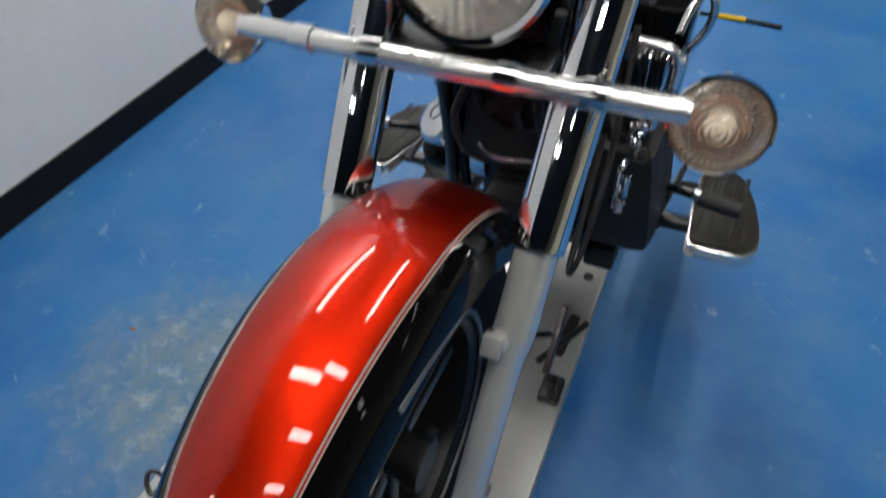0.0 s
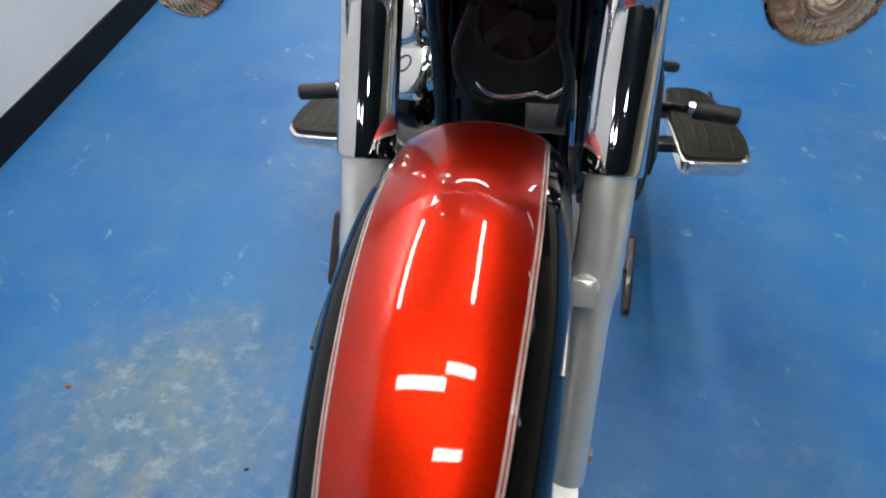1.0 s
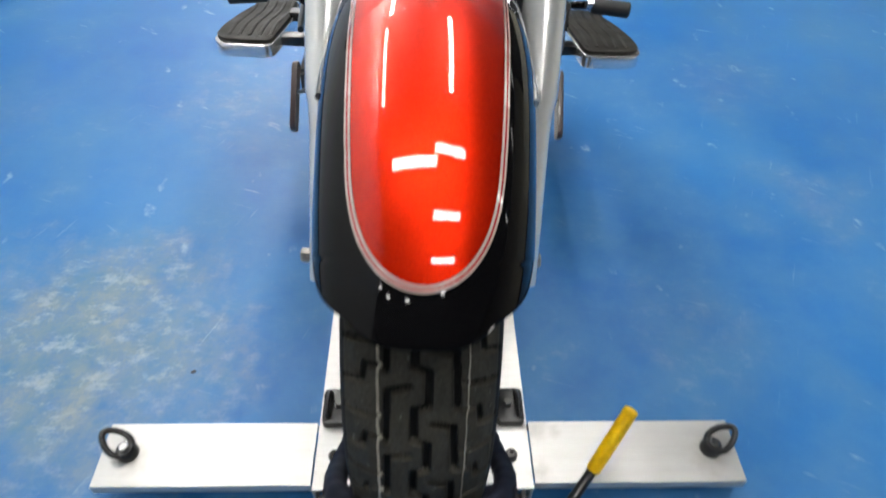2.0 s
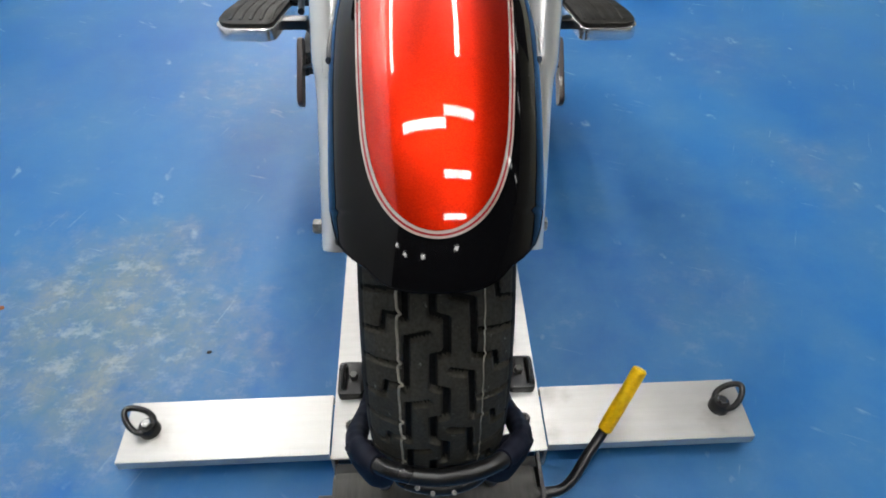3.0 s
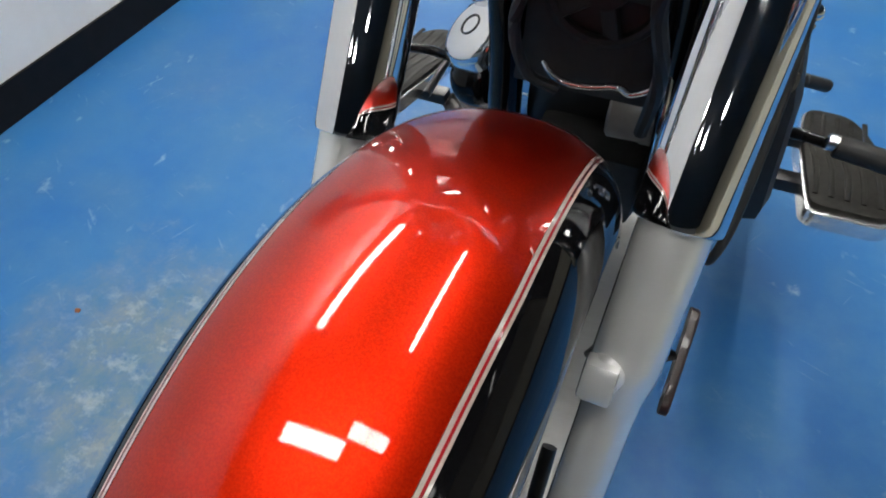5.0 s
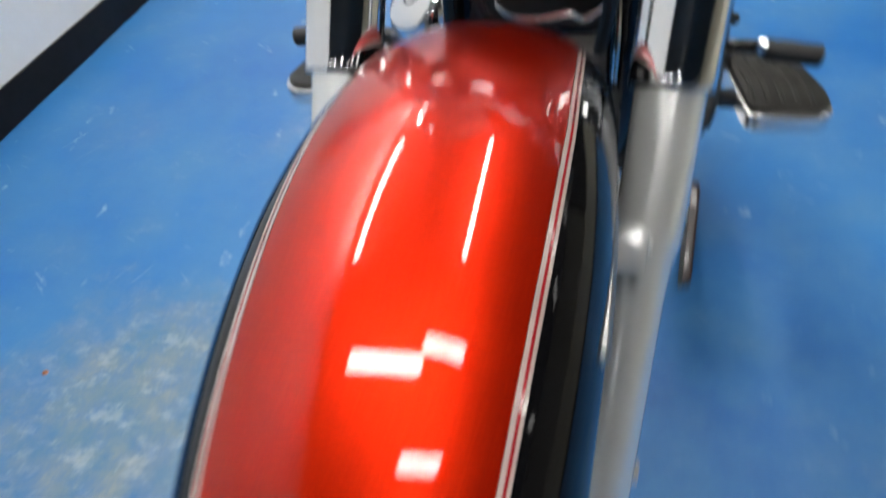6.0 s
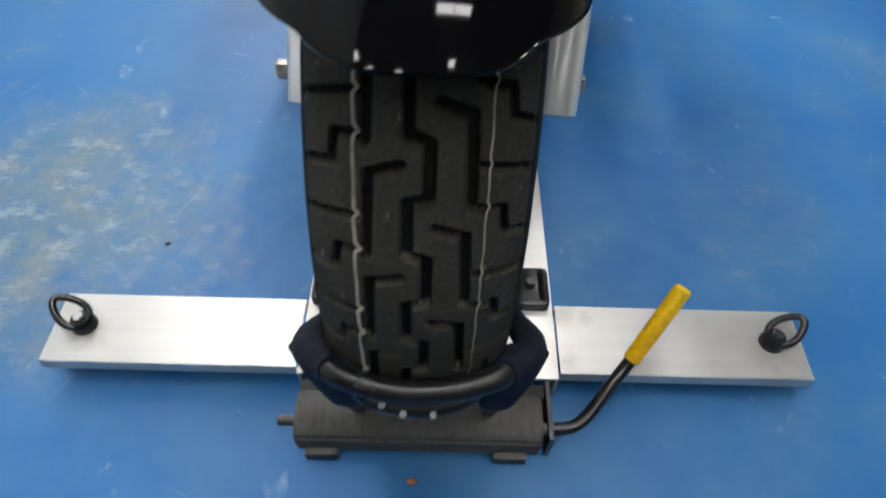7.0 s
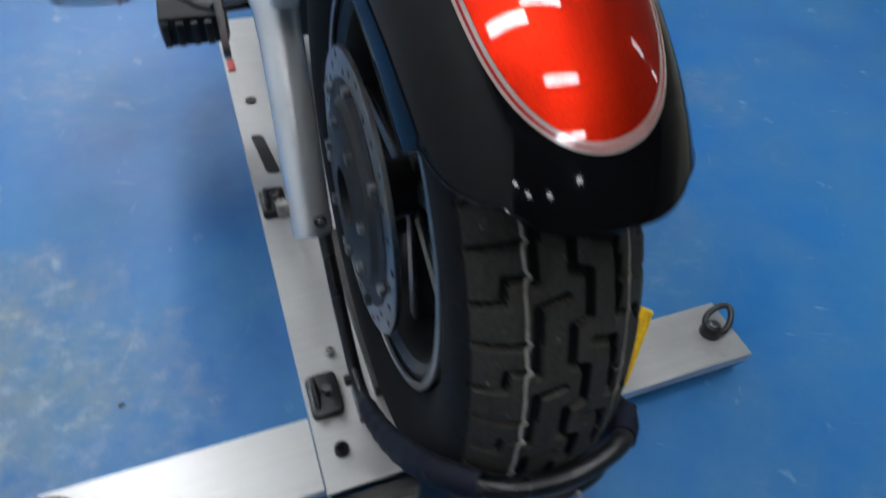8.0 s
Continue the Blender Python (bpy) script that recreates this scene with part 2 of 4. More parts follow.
def add_box(bm, lo, hi, bevel=0.0, m=None):
    lo, hi = Vector(lo), Vector(hi)
    made = bmesh.ops.create_cube(bm, size=1.0, matrix=Matrix.Translation((lo + hi) / 2) @ Matrix.Diagonal((*(hi - lo), 1)))["verts"]
    if bevel:
        edges = list({e for v in made for e in v.link_edges})
        made = [v for v in bmesh.ops.bevel(bm, geom=edges, offset=bevel, segments=2, affect="EDGES", profile=0.6)["verts"]]
        made = list({v for v in made if v.is_valid})
    if m is not None:
        seen, stack = set(made), list(made)
        while stack:
            for e in stack.pop().link_edges:
                for v in e.verts:
                    if v not in seen:
                        seen.add(v)
                        stack.append(v)
        bmesh.ops.transform(bm, matrix=m, verts=list(seen))
    return bm


def boxed(lo, hi, bevel=0.0, m=None):
    return add_box(bmesh.new(), lo, hi, bevel, m)


def add_lathe(bm, profile, m=None, seg=32, closed=False):
    """Turns (radius, height) points round the local z axis."""
    rings = []
    for r, h in profile:
        if r < 1e-6:
            rings.append([bm.verts.new((0, 0, h))])
        else:
            rings.append([bm.verts.new((r * math.cos(2 * math.pi * k / seg), r * math.sin(2 * math.pi * k / seg), h)) for k in range(seg)])
    pairs = list(zip(rings, rings[1:])) + ([(rings[-1], rings[0])] if closed else [])
    for a, b in pairs:
        for k in range(seg):
            j = (k + 1) % seg
            quad = [a[k % len(a)], a[j % len(a)], b[j % len(b)], b[k % len(b)]]
            quad = list(dict.fromkeys(quad))
            if len(quad) > 2:
                bm.faces.new(quad)
    if m is not None:
        bmesh.ops.transform(bm, matrix=m, verts=[v for ring in rings for v in ring])
    return bm


def lathed(profile, m=None, seg=32, closed=False):
    return add_lathe(bmesh.new(), profile, m, seg, closed)


def along(a, b):
    """A frame whose z axis runs from a to b."""
    a, b = Vector(a), Vector(b)
    return Matrix.Translation(a) @ (b - a).to_track_quat("Z", "Y").to_matrix().to_4x4()


def rod(bm, a, b, r, seg=20, round_off=0.15):
    length, c = (Vector(b) - Vector(a)).length, r * round_off
    return add_lathe(bm, [(0, 0), (r - c, 0), (r, c), (r, length - c), (r - c, length), (0, length)], along(a, b), seg)


def smooth_line(points, steps=8):
    pts = [Vector(p) for p in points]
    pts = [2 * pts[0] - pts[1]] + pts + [2 * pts[-1] - pts[-2]]
    out = []
    for k in range(1, len(pts) - 2):
        p0, p1, p2, p3 = pts[k - 1:k + 3]
        for s in range(steps):
            u = s / steps
            out.append(0.5 * (2 * p1 + (p2 - p0) * u + (2 * p0 - 5 * p1 + 4 * p2 - p3) * u * u + (3 * p1 - p0 - 3 * p2 + p3) * u ** 3))
    return out + [pts[-2]]


def add_tube(bm, points, r, seg=12, flat=1.0, up=(0, 0, 1), loop=False):
    """A round or flattened bar along a line of points."""
    pts = [Vector(p) for p in points]
    rings = []
    for k, p in enumerate(pts):
        if loop:
            way = pts[(k + 1) % len(pts)] - pts[k - 1]
        else:
            way = pts[min(k + 1, len(pts) - 1)] - pts[max(k - 1, 0)]
        way.normalize()
        side = way.cross(Vector(up))
        side = side.normalized() if side.length > 1e-4 else way.orthogonal().normalized()
        top = side.cross(way).normalized()
        radius = r[k] if isinstance(r, (list, tuple)) else r
        rings.append([bm.verts.new(p + radius * (math.cos(2 * math.pi * q / seg) * side + flat * math.sin(2 * math.pi * q / seg) * top)) for q in range(seg)])
    for a, b in list(zip(rings, rings[1:])) + ([(rings[-1], rings[0])] if loop else []):
        for q in range(seg):
            bm.faces.new((a[q], a[(q + 1) % seg], b[(q + 1) % seg], b[q]))
    if not loop:
        bm.faces.new(rings[0][::-1])
        bm.faces.new(rings[-1])
    return bm


def tubed(points, r, seg=12, flat=1.0, up=(0, 0, 1), loop=False):
    return add_tube(bmesh.new(), points, r, seg, flat, up, loop)


def rounded_outline(corners, radius, steps=5):
    out, n = [], len(corners)
    for k in range(n):
        p, a, b = Vector(corners[k]), Vector(corners[k - 1]), Vector(corners[(k + 1) % n])
        u, v = (a - p), (b - p)
        r = min(radius, u.length * 0.45, v.length * 0.45)
        s, e = p + u.normalized() * r, p + v.normalized() * r
        for q in range(steps + 1):
            w = q / steps
            out.append((1 - w) ** 2 * s + 2 * w * (1 - w) * p + w * w * e)
    return out


def slab(outline, z0, z1, soft=0.0):
    """A flat piece with a given outline in x and y, its upper rim rounded by soft."""
    bm = bmesh.new()
    mid = sum((Vector(p) for p in outline), Vector((0, 0))) / len(outline)
    layers = [(z0, 0.0), (z1 - soft, 0.0)] + ([(z1 - soft * 0.3, soft * 0.3), (z1, soft)] if soft else [(z1, 0.0)])
    rings = []
    for z, inset in layers[0 if soft else 0:]:
        ring = []
        for p in outline:
            d = Vector(p) - mid
            q = mid + d * (1 - inset / max(d.length, 1e-6))
            ring.append(bm.verts.new((q.x, q.y, z)))
        rings.append(ring)
    if not soft:
        rings.pop(1)
    for a, b in zip(rings, rings[1:]):
        for k in range(len(a)):
            j = (k + 1) % len(a)
            bm.faces.new((a[k], a[j], b[j], b[k]))
    bm.faces.new(rings[0][::-1])
    bm.faces.new(rings[-1])
    return bm


def grid_mesh(rows):
    bm = bmesh.new()
    vs = [[bm.verts.new(p) for p in row] for row in rows]
    for a, b in zip(vs, vs[1:]):
        for k in range(len(a) - 1):
            bm.faces.new((a[k], a[k + 1], b[k + 1], b[k]))
    return bm


def folded(section, a, b, way, bevel=0.0008):
    """A bent sheet: a closed section drawn out from a to b along x or y."""
    bm = bmesh.new()
    rings = []
    for t in (a, b):
        rings.append([bm.verts.new((t, p, q) if way == "x" else (p, t, q)) for p, q in section])
    n = len(section)
    for k in range(n):
        j = (k + 1) % n
        bm.faces.new((rings[0][k], rings[0][j], rings[1][j], rings[1][k]))
    bm.faces.new(rings[0][::-1])
    bm.faces.new(rings[1])
    bmesh.ops.recalc_face_normals(bm, faces=bm.faces)
    bmesh.ops.bevel(bm, geom=list(bm.edges), offset=bevel, segments=2, affect="EDGES")
    return bm


def hexagon(bm, a, b, r):
    length = (Vector(b) - Vector(a)).length
    return add_lathe(bm, [(0, 0), (r, 0), (r, length * 0.8), (r * 0.85, length), (0, length)], along(a, b), 6)


# ---------------------------------------------------------------- the room
WEST, EAST, SOUTH, NORTH, HIGH = -1.339, 8.2, -9.0, 7.0, 3.06
FAR_WEST, WALL_END = -4.6, -2.0


def setting(name, bm, mat, label, smooth=False):
    return tagged(part(name, bm, mat, None, "", smooth), label, kind="structure")


setting("floor", boxed((FAR_WEST - 0.15, SOUTH - 0.15, -0.1), (EAST + 0.15, NORTH + 0.15, 0.0)), FLOOR, "glossy blue painted concrete floor with worn patches")
setting("wall_west", boxed((WEST - 0.15, WALL_END, 0.0), (WEST, NORTH, HIGH)), WALL, "plain white painted wall above a black base")
setting("wall_far_west", boxed((FAR_WEST - 0.15, SOUTH, 0.0), (FAR_WEST, NORTH, HIGH)), FAR_WALL, "unseen wall closing the room, near black to darken reflections")
setting("wall_east", boxed((EAST, SOUTH, 0.0), (EAST + 0.15, NORTH, HIGH)), SIDE_WALL, "plain beige painted wall closing the room")
# added out of view: gives the fork covers a beige band, blocks east lamps
setting("wall_east_low", boxed((1.95, SOUTH, 0.0), (2.05, NORTH, 0.60), 0.004), SIDE_WALL, "unseen beige low wall added for the band reflected in the chrome")
setting("wall_south", boxed((FAR_WEST - 0.15, SOUTH - 0.15, 0.0), (EAST + 0.15, SOUTH, HIGH)), SOUTH_WALL, "unseen wall closing the room, pale to lighten chrome reflections")
setting("wall_north", boxed((FAR_WEST - 0.15, NORTH, 0.0), (EAST + 0.15, NORTH + 0.15, HIGH)), FAR_WALL, "unseen wall closing the room, near black to darken reflections")
setting("ceiling", boxed((FAR_WEST - 0.15, SOUTH - 0.15, HIGH), (EAST + 0.15, NORTH + 0.15, HIGH + 0.1)), CEILING, "unseen ceiling with lamp fittings, kept dark for dark reflections")
setting("baseboard", boxed((1.942, SOUTH, 0.0), (1.95, NORTH, 0.11), 0.003), BASE_VINYL, "black strip along the added low wall, for the chrome reflection")
setting("baseboard", boxed((EAST - 0.008, SOUTH, 0.0), (EAST, NORTH, 0.11), 0.003), BASE_VINYL, "black vinyl baseboard along the beige wall")
setting("baseboard", boxed((WEST, WALL_END, 0.0), (WEST + 0.008, NORTH, 0.096), 0.003), BASE_VINYL, "black vinyl baseboard along the white wall")


def ceiling_light(x, y, long, wide, turn, glow):
    m = pose(x, y, HIGH, 0, 0, turn)
    lamp = tagged(empty("ceiling_light", m), "white fluorescent ceiling light with a glowing diffuser; north and east ones are added fill", "ceiling light", "ceiling lights")
    part("housing", boxed((-wide / 2 - 0.02, -long / 2 - 0.02, -0.05), (wide / 2 + 0.02, long / 2 + 0.02, 0.0), 0.004), WALL, lamp)
    part("diffuser", boxed((-wide / 2, -long / 2, -0.12 if wide < 0.12 else -0.066), (wide / 2, long / 2, -0.052), 0.004), glow, lamp)
    return lamp


LAMPS = [(-1.08, 1.50, 1.85, 0.08, 0, TUBE_GLOW), (0.62, 1.62, 1.95, 0.09, 0, TUBE_SOFT), (-0.25, -0.41, 1.08, 0.155, 90, PANEL_GLOW)]
LAMPS += [(x, y, 0.42, wide, 90, BACK_GLOW) for y, wide in ((-0.22, 0.14), (-1.22, 0.15), (-2.18, 0.16)) for x in (0.46, 0.92)]
# two unseen tubes added to the north to brighten the white wall
LAMPS += [(x, y, 1.6, 0.10, 0, NORTH_FILL) for x, y in ((-0.98, 3.9), (-0.98, 5.9))]
LAMPS += [(x, y, 0.20, 0.15, 90, BACK_GLOW) for x, y in ((-2.12, -3.05), (-1.66, -3.45), (-0.62, -3.55), (0.86, -3.25))]
# unseen grid added in the east: wall fill, and glints on the skirt
LAMPS += [(x, y, 1.2, 0.15, 90, EAST_FILL) for x in (4.1, 6.5) for y in (-0.3, 2.6, 5.4)]
for x, y, long, wide, turn, glow in LAMPS:
    ceiling_light(x, y, long, wide, turn, glow)


# ---------------------------------------------------------------- the wheel dolly
DOLLY_X = 0.0415


def wheel_dolly():
    base = tagged(empty("wheel_dolly", pose(DOLLY_X, 0, 0)), "brushed aluminium motorcycle wheel dolly with black fittings on the floor", "wheel dolly")
    # the channel that runs back under the wheel: a folded tray
    tray = folded([(-0.160, 0.0), (-0.160, 0.050), (0.160, 0.050), (0.160, 0.0), (0.156, 0.0), (0.156, 0.046), (-0.156, 0.046), (-0.156, 0.0)], -0.308, 0.86, "y")
    part("channel", tray, BRUSHED, base)
    part("wheel_plate", boxed((-0.07, -0.20, 0.0505), (0.05, 0.10, 0.0735), 0.002), BLACK_MATT, base)
    for side, far in ((-1, 0.4735), (1, 0.4735)):
        a, b = sorted((side * 0.162, side * far))
        wing = folded([(-0.302, 0.034), (-0.302, 0.0535), (-0.204, 0.0535), (-0.204, 0.028), (-0.207, 0.028), (-0.207, 0.0505), (-0.299, 0.0505), (-0.299, 0.034)], a, b, "x")
        beam = part("cross_beam", wing, BRUSHED, base)
        foot = bmesh.new()
        add_box(foot, (side * far - side * 0.05 - 0.012, -0.262, 0.0), (side * far - side * 0.05 + 0.012, -0.242, 0.0505), 0.002)
        part("foot", foot, BLACK_MATT, beam)
        # swivelling lashing eye
        x, y, z = side * 0.4345, -0.251, 0.0535
        eye = part("lashing_eye", lathed([(0, 0), (0.016, 0), (0.016, 0.004), (0.0145, 0.012), (0.011, 0.017), (0, 0.017)], pose(x, y, z), 24), BLACK_METAL, beam)
        ring = bmesh.new()
        line = []
        for k in range(28):
            u = 2 * math.pi * k / 28
            along_, across = 0.017 + 0.023 * math.cos(u), 0.0135 * math.sin(u) * (1.15 - 0.3 * math.cos(u))
            line.append((along_, across, 0))
        m = pose(x, y, z + 0.012, 0, 0, 90 - side * 62) @ pose(0, 0, 0, 0, -32, 0)
        add_tube(ring, [m @ Vector(p) for p in line], 0.0046, 10, loop=True)
        part("ring", ring, BLACK_METAL, eye)
        part("bolt", hexagon(bmesh.new(), (x, y, z + 0.0165), (x, y, z + 0.023), 0.0075), STEEL, eye, "bright hexagon bolt head", smooth=False)
        for y0 in (-0.181, 0.203):
            x0 = side * 0.1345
            out = rounded_outline([(x0 - 0.021, y0 - 0.030), (x0 + 0.021, y0 - 0.030), (x0 + 0.021, y0 + 0.030), (x0 - 0.021, y0 + 0.030)], 0.009)
            plate = part("bracket", slab(out, 0.0505, 0.066, 0.003), BLACK_METAL, base)
            part("bolt", hexagon(bmesh.new(), (x0 - side * 0.004, y0, 0.066), (x0 - side * 0.004, y0, 0.076), 0.007), DARK_STEEL, plate, smooth=False)
            latch = smooth_line([(x0 + side * 0.012, y0 - 0.020, 0.066), (x0 + side * 0.012, y0 - 0.018, 0.076), (x0 + side * 0.012, y0 + 0.004, 0.080), (x0 + side * 0.011, y0 + 0.018, 0.074), (x0 + side * 0.011, y0 + 0.020, 0.066)], 4)
            part("latch", tubed(latch, 0.0038, 10), BLACK_METAL, plate)
        knob = lathed([(0, 0), (0.0095, 0), (0.0095, 0.009), (0.007, 0.0125), (0.0035, 0.0125), (0.0035, 0.006), (0, 0.006)], pose(side * 0.1305, -0.2595, 0.0505), 20)
        part("knob", knob, BLACK_METAL, base)
        stud = lathed([(0, 0), (0.008, 0), (0.008, 0.006), (0.006, 0.010), (0, 0.010)], pose(side * 0.112, -0.115, 0.0505), 16)
        part("bolt", stud, STEEL, base)
        slot = rounded_outline([(side * 0.120 - 0.012, 0.29), (side * 0.120 + 0.012, 0.285), (side * 0.132 + 0.010, 0.40), (side * 0.132 - 0.012, 0.405)], 0.01)
        part("slot_cover", slab(slot, 0.0505, 0.0525), BLACK_MATT, base)
        hole = lathed([(0, 0), (0.011, 0), (0.011, 0.0015), (0, 0.0015)], pose(side * 0.126, 0.52, 0.0505), 20)
        part("plug", hole, BLACK_MATT, base)
    arm = bmesh.new()
    rod(arm, (0.090, 0.255, 0.0575), (0.158, 0.385, 0.0575), 0.007)
    part("locking_bar", arm, BLACK_METAL, base)
    part("tag", boxed((-0.155, 0.635, 0.0505), (-0.139, 0.680, 0.0525), 0.0006), RED_PLASTIC, base, "small red tag")

    # rocking cradle: a bent tube that rises before and behind its pivots and holds the tyre at axle height
    side_line = [(0.096, -0.020, 0.300), (0.096, -0.085, 0.235), (0.096, -0.150, 0.170), (0.095, -0.205, 0.125), (0.095, -0.255, 0.138), (0.095, -0.310, 0.190), (0.094, -0.362, 0.252), (0.090, -0.408, 0.312), (0.080, -0.440, 0.350), (0.060, -0.463, 0.368), (0.031, -0.4728, 0.366)]
    slip = -0.0035  # the cradle sits a little off the channel's middle
    side_line = [(x * 0.965, y, z) for x, y, z in side_line]
    hoop = [(slip - x, y, z) for x, y, z in side_line] + [(slip, -0.4755, 0.364)] + [(slip + x, y, z) for x, y, z in side_line[::-1]]
    cradle = part("cradle_hoop", tubed(smooth_line(hoop, 6), 0.0082, 16), HOOP_SKIN, base, "glossy black sleeved steel tube")
    clamp = bmesh.new()
    add_tube(clamp, smooth_line([(-0.046, -0.472, 0.356), (-0.030, -0.476, 0.351), (-0.004, -0.479, 0.348), (0.020, -0.477, 0.351), (0.038, -0.472, 0.356)], 5), [0.003 + 0.0042 * math.sin(math.pi * k / 20) ** 0.5 for k in range(21)], 12)
    clamp = part("clamp", clamp, HOOP_SKIN, cradle)
    for x, y, z in ((-0.026, -0.482, 0.358), (-0.012, -0.485, 0.351), (0.008, -0.485, 0.351)):
        part("bolt", hexagon(bmesh.new(), (x, y, z), (x, y - 0.0018, z + 0.003), 0.0026), RUSTY_NUT, clamp, "small worn bolt", smooth=False)
    for side in (-1, 1):
        pad = bmesh.new()
        wrap = smooth_line([(slip + side * x, y, z) for x, y, z in side_line[4:10]], 6)
        add_tube(pad, wrap, [0.0096 + 0.0022 * math.sin(math.pi * k / (len(wrap) - 1)) ** 0.5 + 0.0005 * math.sin(k * 1.9) for k in range(len(wrap))], 16, 1.1)
        part("padding", pad, NAVY_RUBBER, cradle, "dark navy padding sleeve")
        flap = smooth_line([(slip + side * x, y, z) for x, y, z in ((0.075, -0.436, 0.350), (0.074, -0.428, 0.295), (0.071, -0.416, 0.235), (0.069, -0.404, 0.185))], 4)
        last = len(flap) - 1
        pad = bmesh.new()
        add_tube(pad, flap, [(0.0185 - 0.003 * k / last) * (1.0 if k < last else 0.7) for k in range(last + 1)], 18, 0.42, up=(0, 1, 0.25))
        part("padded_flap", pad, NAVY_RUBBER, cradle, "dark navy padded flap")
        part("upright", rod(bmesh.new(), (slip + side * 0.070, -0.406, 0.205), (slip + side * 0.076, -0.345, 0.040), 0.009), BLACK_METAL, cradle)
        # pivot plate and its nut
        part("pivot_plate", boxed((slip + side * 0.0925 - 0.003, -0.232, 0.0505), (slip + side * 0.0925 + 0.003, -0.180, 0.136), 0.0025), BLACK_METAL, base)
        part("pivot_nut", hexagon(bmesh.new(), (slip + side * 0.095, -0.206, 0.122), (slip + side * 0.107, -0.206, 0.122), 0.008), BLACK_METAL, cradle, smooth=False)
    # roller box before the beam, with its pin and the hand lever
    box = bmesh.new()
    sect = [(-0.326, 0.046), (-0.338, 0.054), (-0.372, 0.052), (-0.386, 0.040), (-0.389, 0.012), (-0.326, 0.012)]
    ends = [[box.verts.new((x, y, z)) for y, z in sect] for x in (-0.154, 0.136)]
    for k in range(len(sect)):
        j = (k + 1) % len(sect)
        box.faces.new((ends[0][k], ends[0][j], ends[1][j], ends[1][k]))
    box.faces.new(ends[0][::-1])
    box.faces.new(ends[1])
    bmesh.ops.bevel(box, geom=list(box.edges), offset=0.004, segments=2, affect="EDGES")
    roller = part("roller_box", box, ROLLER_SKIN, base, "scuffed black rubber roller box")
    for x in (-0.122, 0.098):
        part("tab", boxed((x - 0.020, -0.397, 0.004), (x + 0.020, -0.380, 0.020), 0.003), DARK_STEEL, roller)
    part("back_plate", boxed((-0.154, -0.330, 0.006), (0.148, -0.312, 0.043), 0.002), BLACK_MATT, base)
    part("end_plate", boxed((0.141, -0.385, 0.004), (0.147, -0.310, 0.052), 0.001), BLACK_METAL, base)
    part("pin", rod(bmesh.new(), (-0.174, -0.364, 0.040), (-0.150, -0.364, 0.040), 0.0065), DARK_STEEL, roller)
    part("pin", rod(bmesh.new(), (0.130, -0.367, 0.040), (0.158, -0.367, 0.040), 0.008), DARK_STEEL, roller)
    bar = smooth_line([(0.150, -0.367, 0.042), (0.170, -0.365, 0.043), (0.189, -0.353, 0.050), (0.213, -0.326, 0.066), (0.2415, -0.295, 0.083), (0.2865, -0.246, 0.150)], 6)
    lever = part("lever", tubed(bar, 0.0075, 14), BLACK_METAL, base, "black bent steel lever")
    part("grip", rod(bmesh.new(), (0.2405, -0.2965, 0.081), (0.2920, -0.2415, 0.157), 0.0105, 20, 0.25), YELLOW, lever, "yellow plastic grip")
    return base


wheel_dolly()


# ---------------------------------------------------------------- the motorcycle
AXLE = 0.378
BIKE = tagged(empty("motorcycle", pose(0.0361, -0.1585, 0, 0, 0.76, -1.05)), "red and black cruiser motorcycle with chrome forks on a wheel dolly", "motorcycle")
RAKE = radians(34.8)
TYRE_R, WHEEL_X, WHEEL_Y = 0.310, 0.000, 0.002

# tyre section: half width against the drop below the crown
T_X = np.array([0.0, 0.013, 0.026, 0.040, 0.052, 0.060, 0.0650, 0.0672, 0.0672, 0.064, 0.054, 0.046])
T_D = np.array([0.0, 0.0008, 0.0035, 0.0085, 0.0160, 0.0245, 0.035, 0.045, 0.057, 0.077, 0.097, 0.108])
T_S = np.concatenate([[0], np.cumsum(np.hypot(np.diff(T_X), np.diff(T_D)))])
PITCH = 2 * math.pi * TYRE_R / 29


def line_gap(s, x, points, half):
    """Distance from the groove's middle line, in the unrolled tread, less its half width."""
    best = np.full(s.shape, 9.0)
    for (s0, x0), (s1, x1) in zip(points, points[1:]):
        ds, dx = s1 - s0, x1 - x0
        for wrap in (-1, 0, 1):
            u = np.clip(((s + wrap - s0) * PITCH ** 2 * ds + (x - x0) * dx) / ((PITCH * ds) ** 2 + dx ** 2), 0, 1)
            best = np.minimum(best, np.hypot((s + wrap - s0 - u * ds) * PITCH, x - x0 - u * dx))
    return best - half


GROOVES = [
    ([(0.02, 0.0065), (0.47, 0.0065), (0.53, -0.0046), (0.98, -0.0046), (1.02, 0.0065)], 0.0031),
    ([(0.46, -0.0268), (1.20, -0.0260), (1.28, -0.0085)], 0.0031),
    ([(-0.03, 0.0298), (0.69, 0.0275), (0.77, 0.0105)], 0.0031),
    ([(0.83, -0.0300), (0.78, -0.070)], 0.0026),
    ([(0.51, -0.0300), (0.50, -0.045), (0.27, -0.047), (0.22, -0.070)], 0.0026),
    ([(0.29, 0.0345), (0.23, 0.070)], 0.0026),
    ([(0.93, 0.0345), (0.91, 0.049), (0.68, 0.051), (0.63, 0.070)], 0.0026),
]


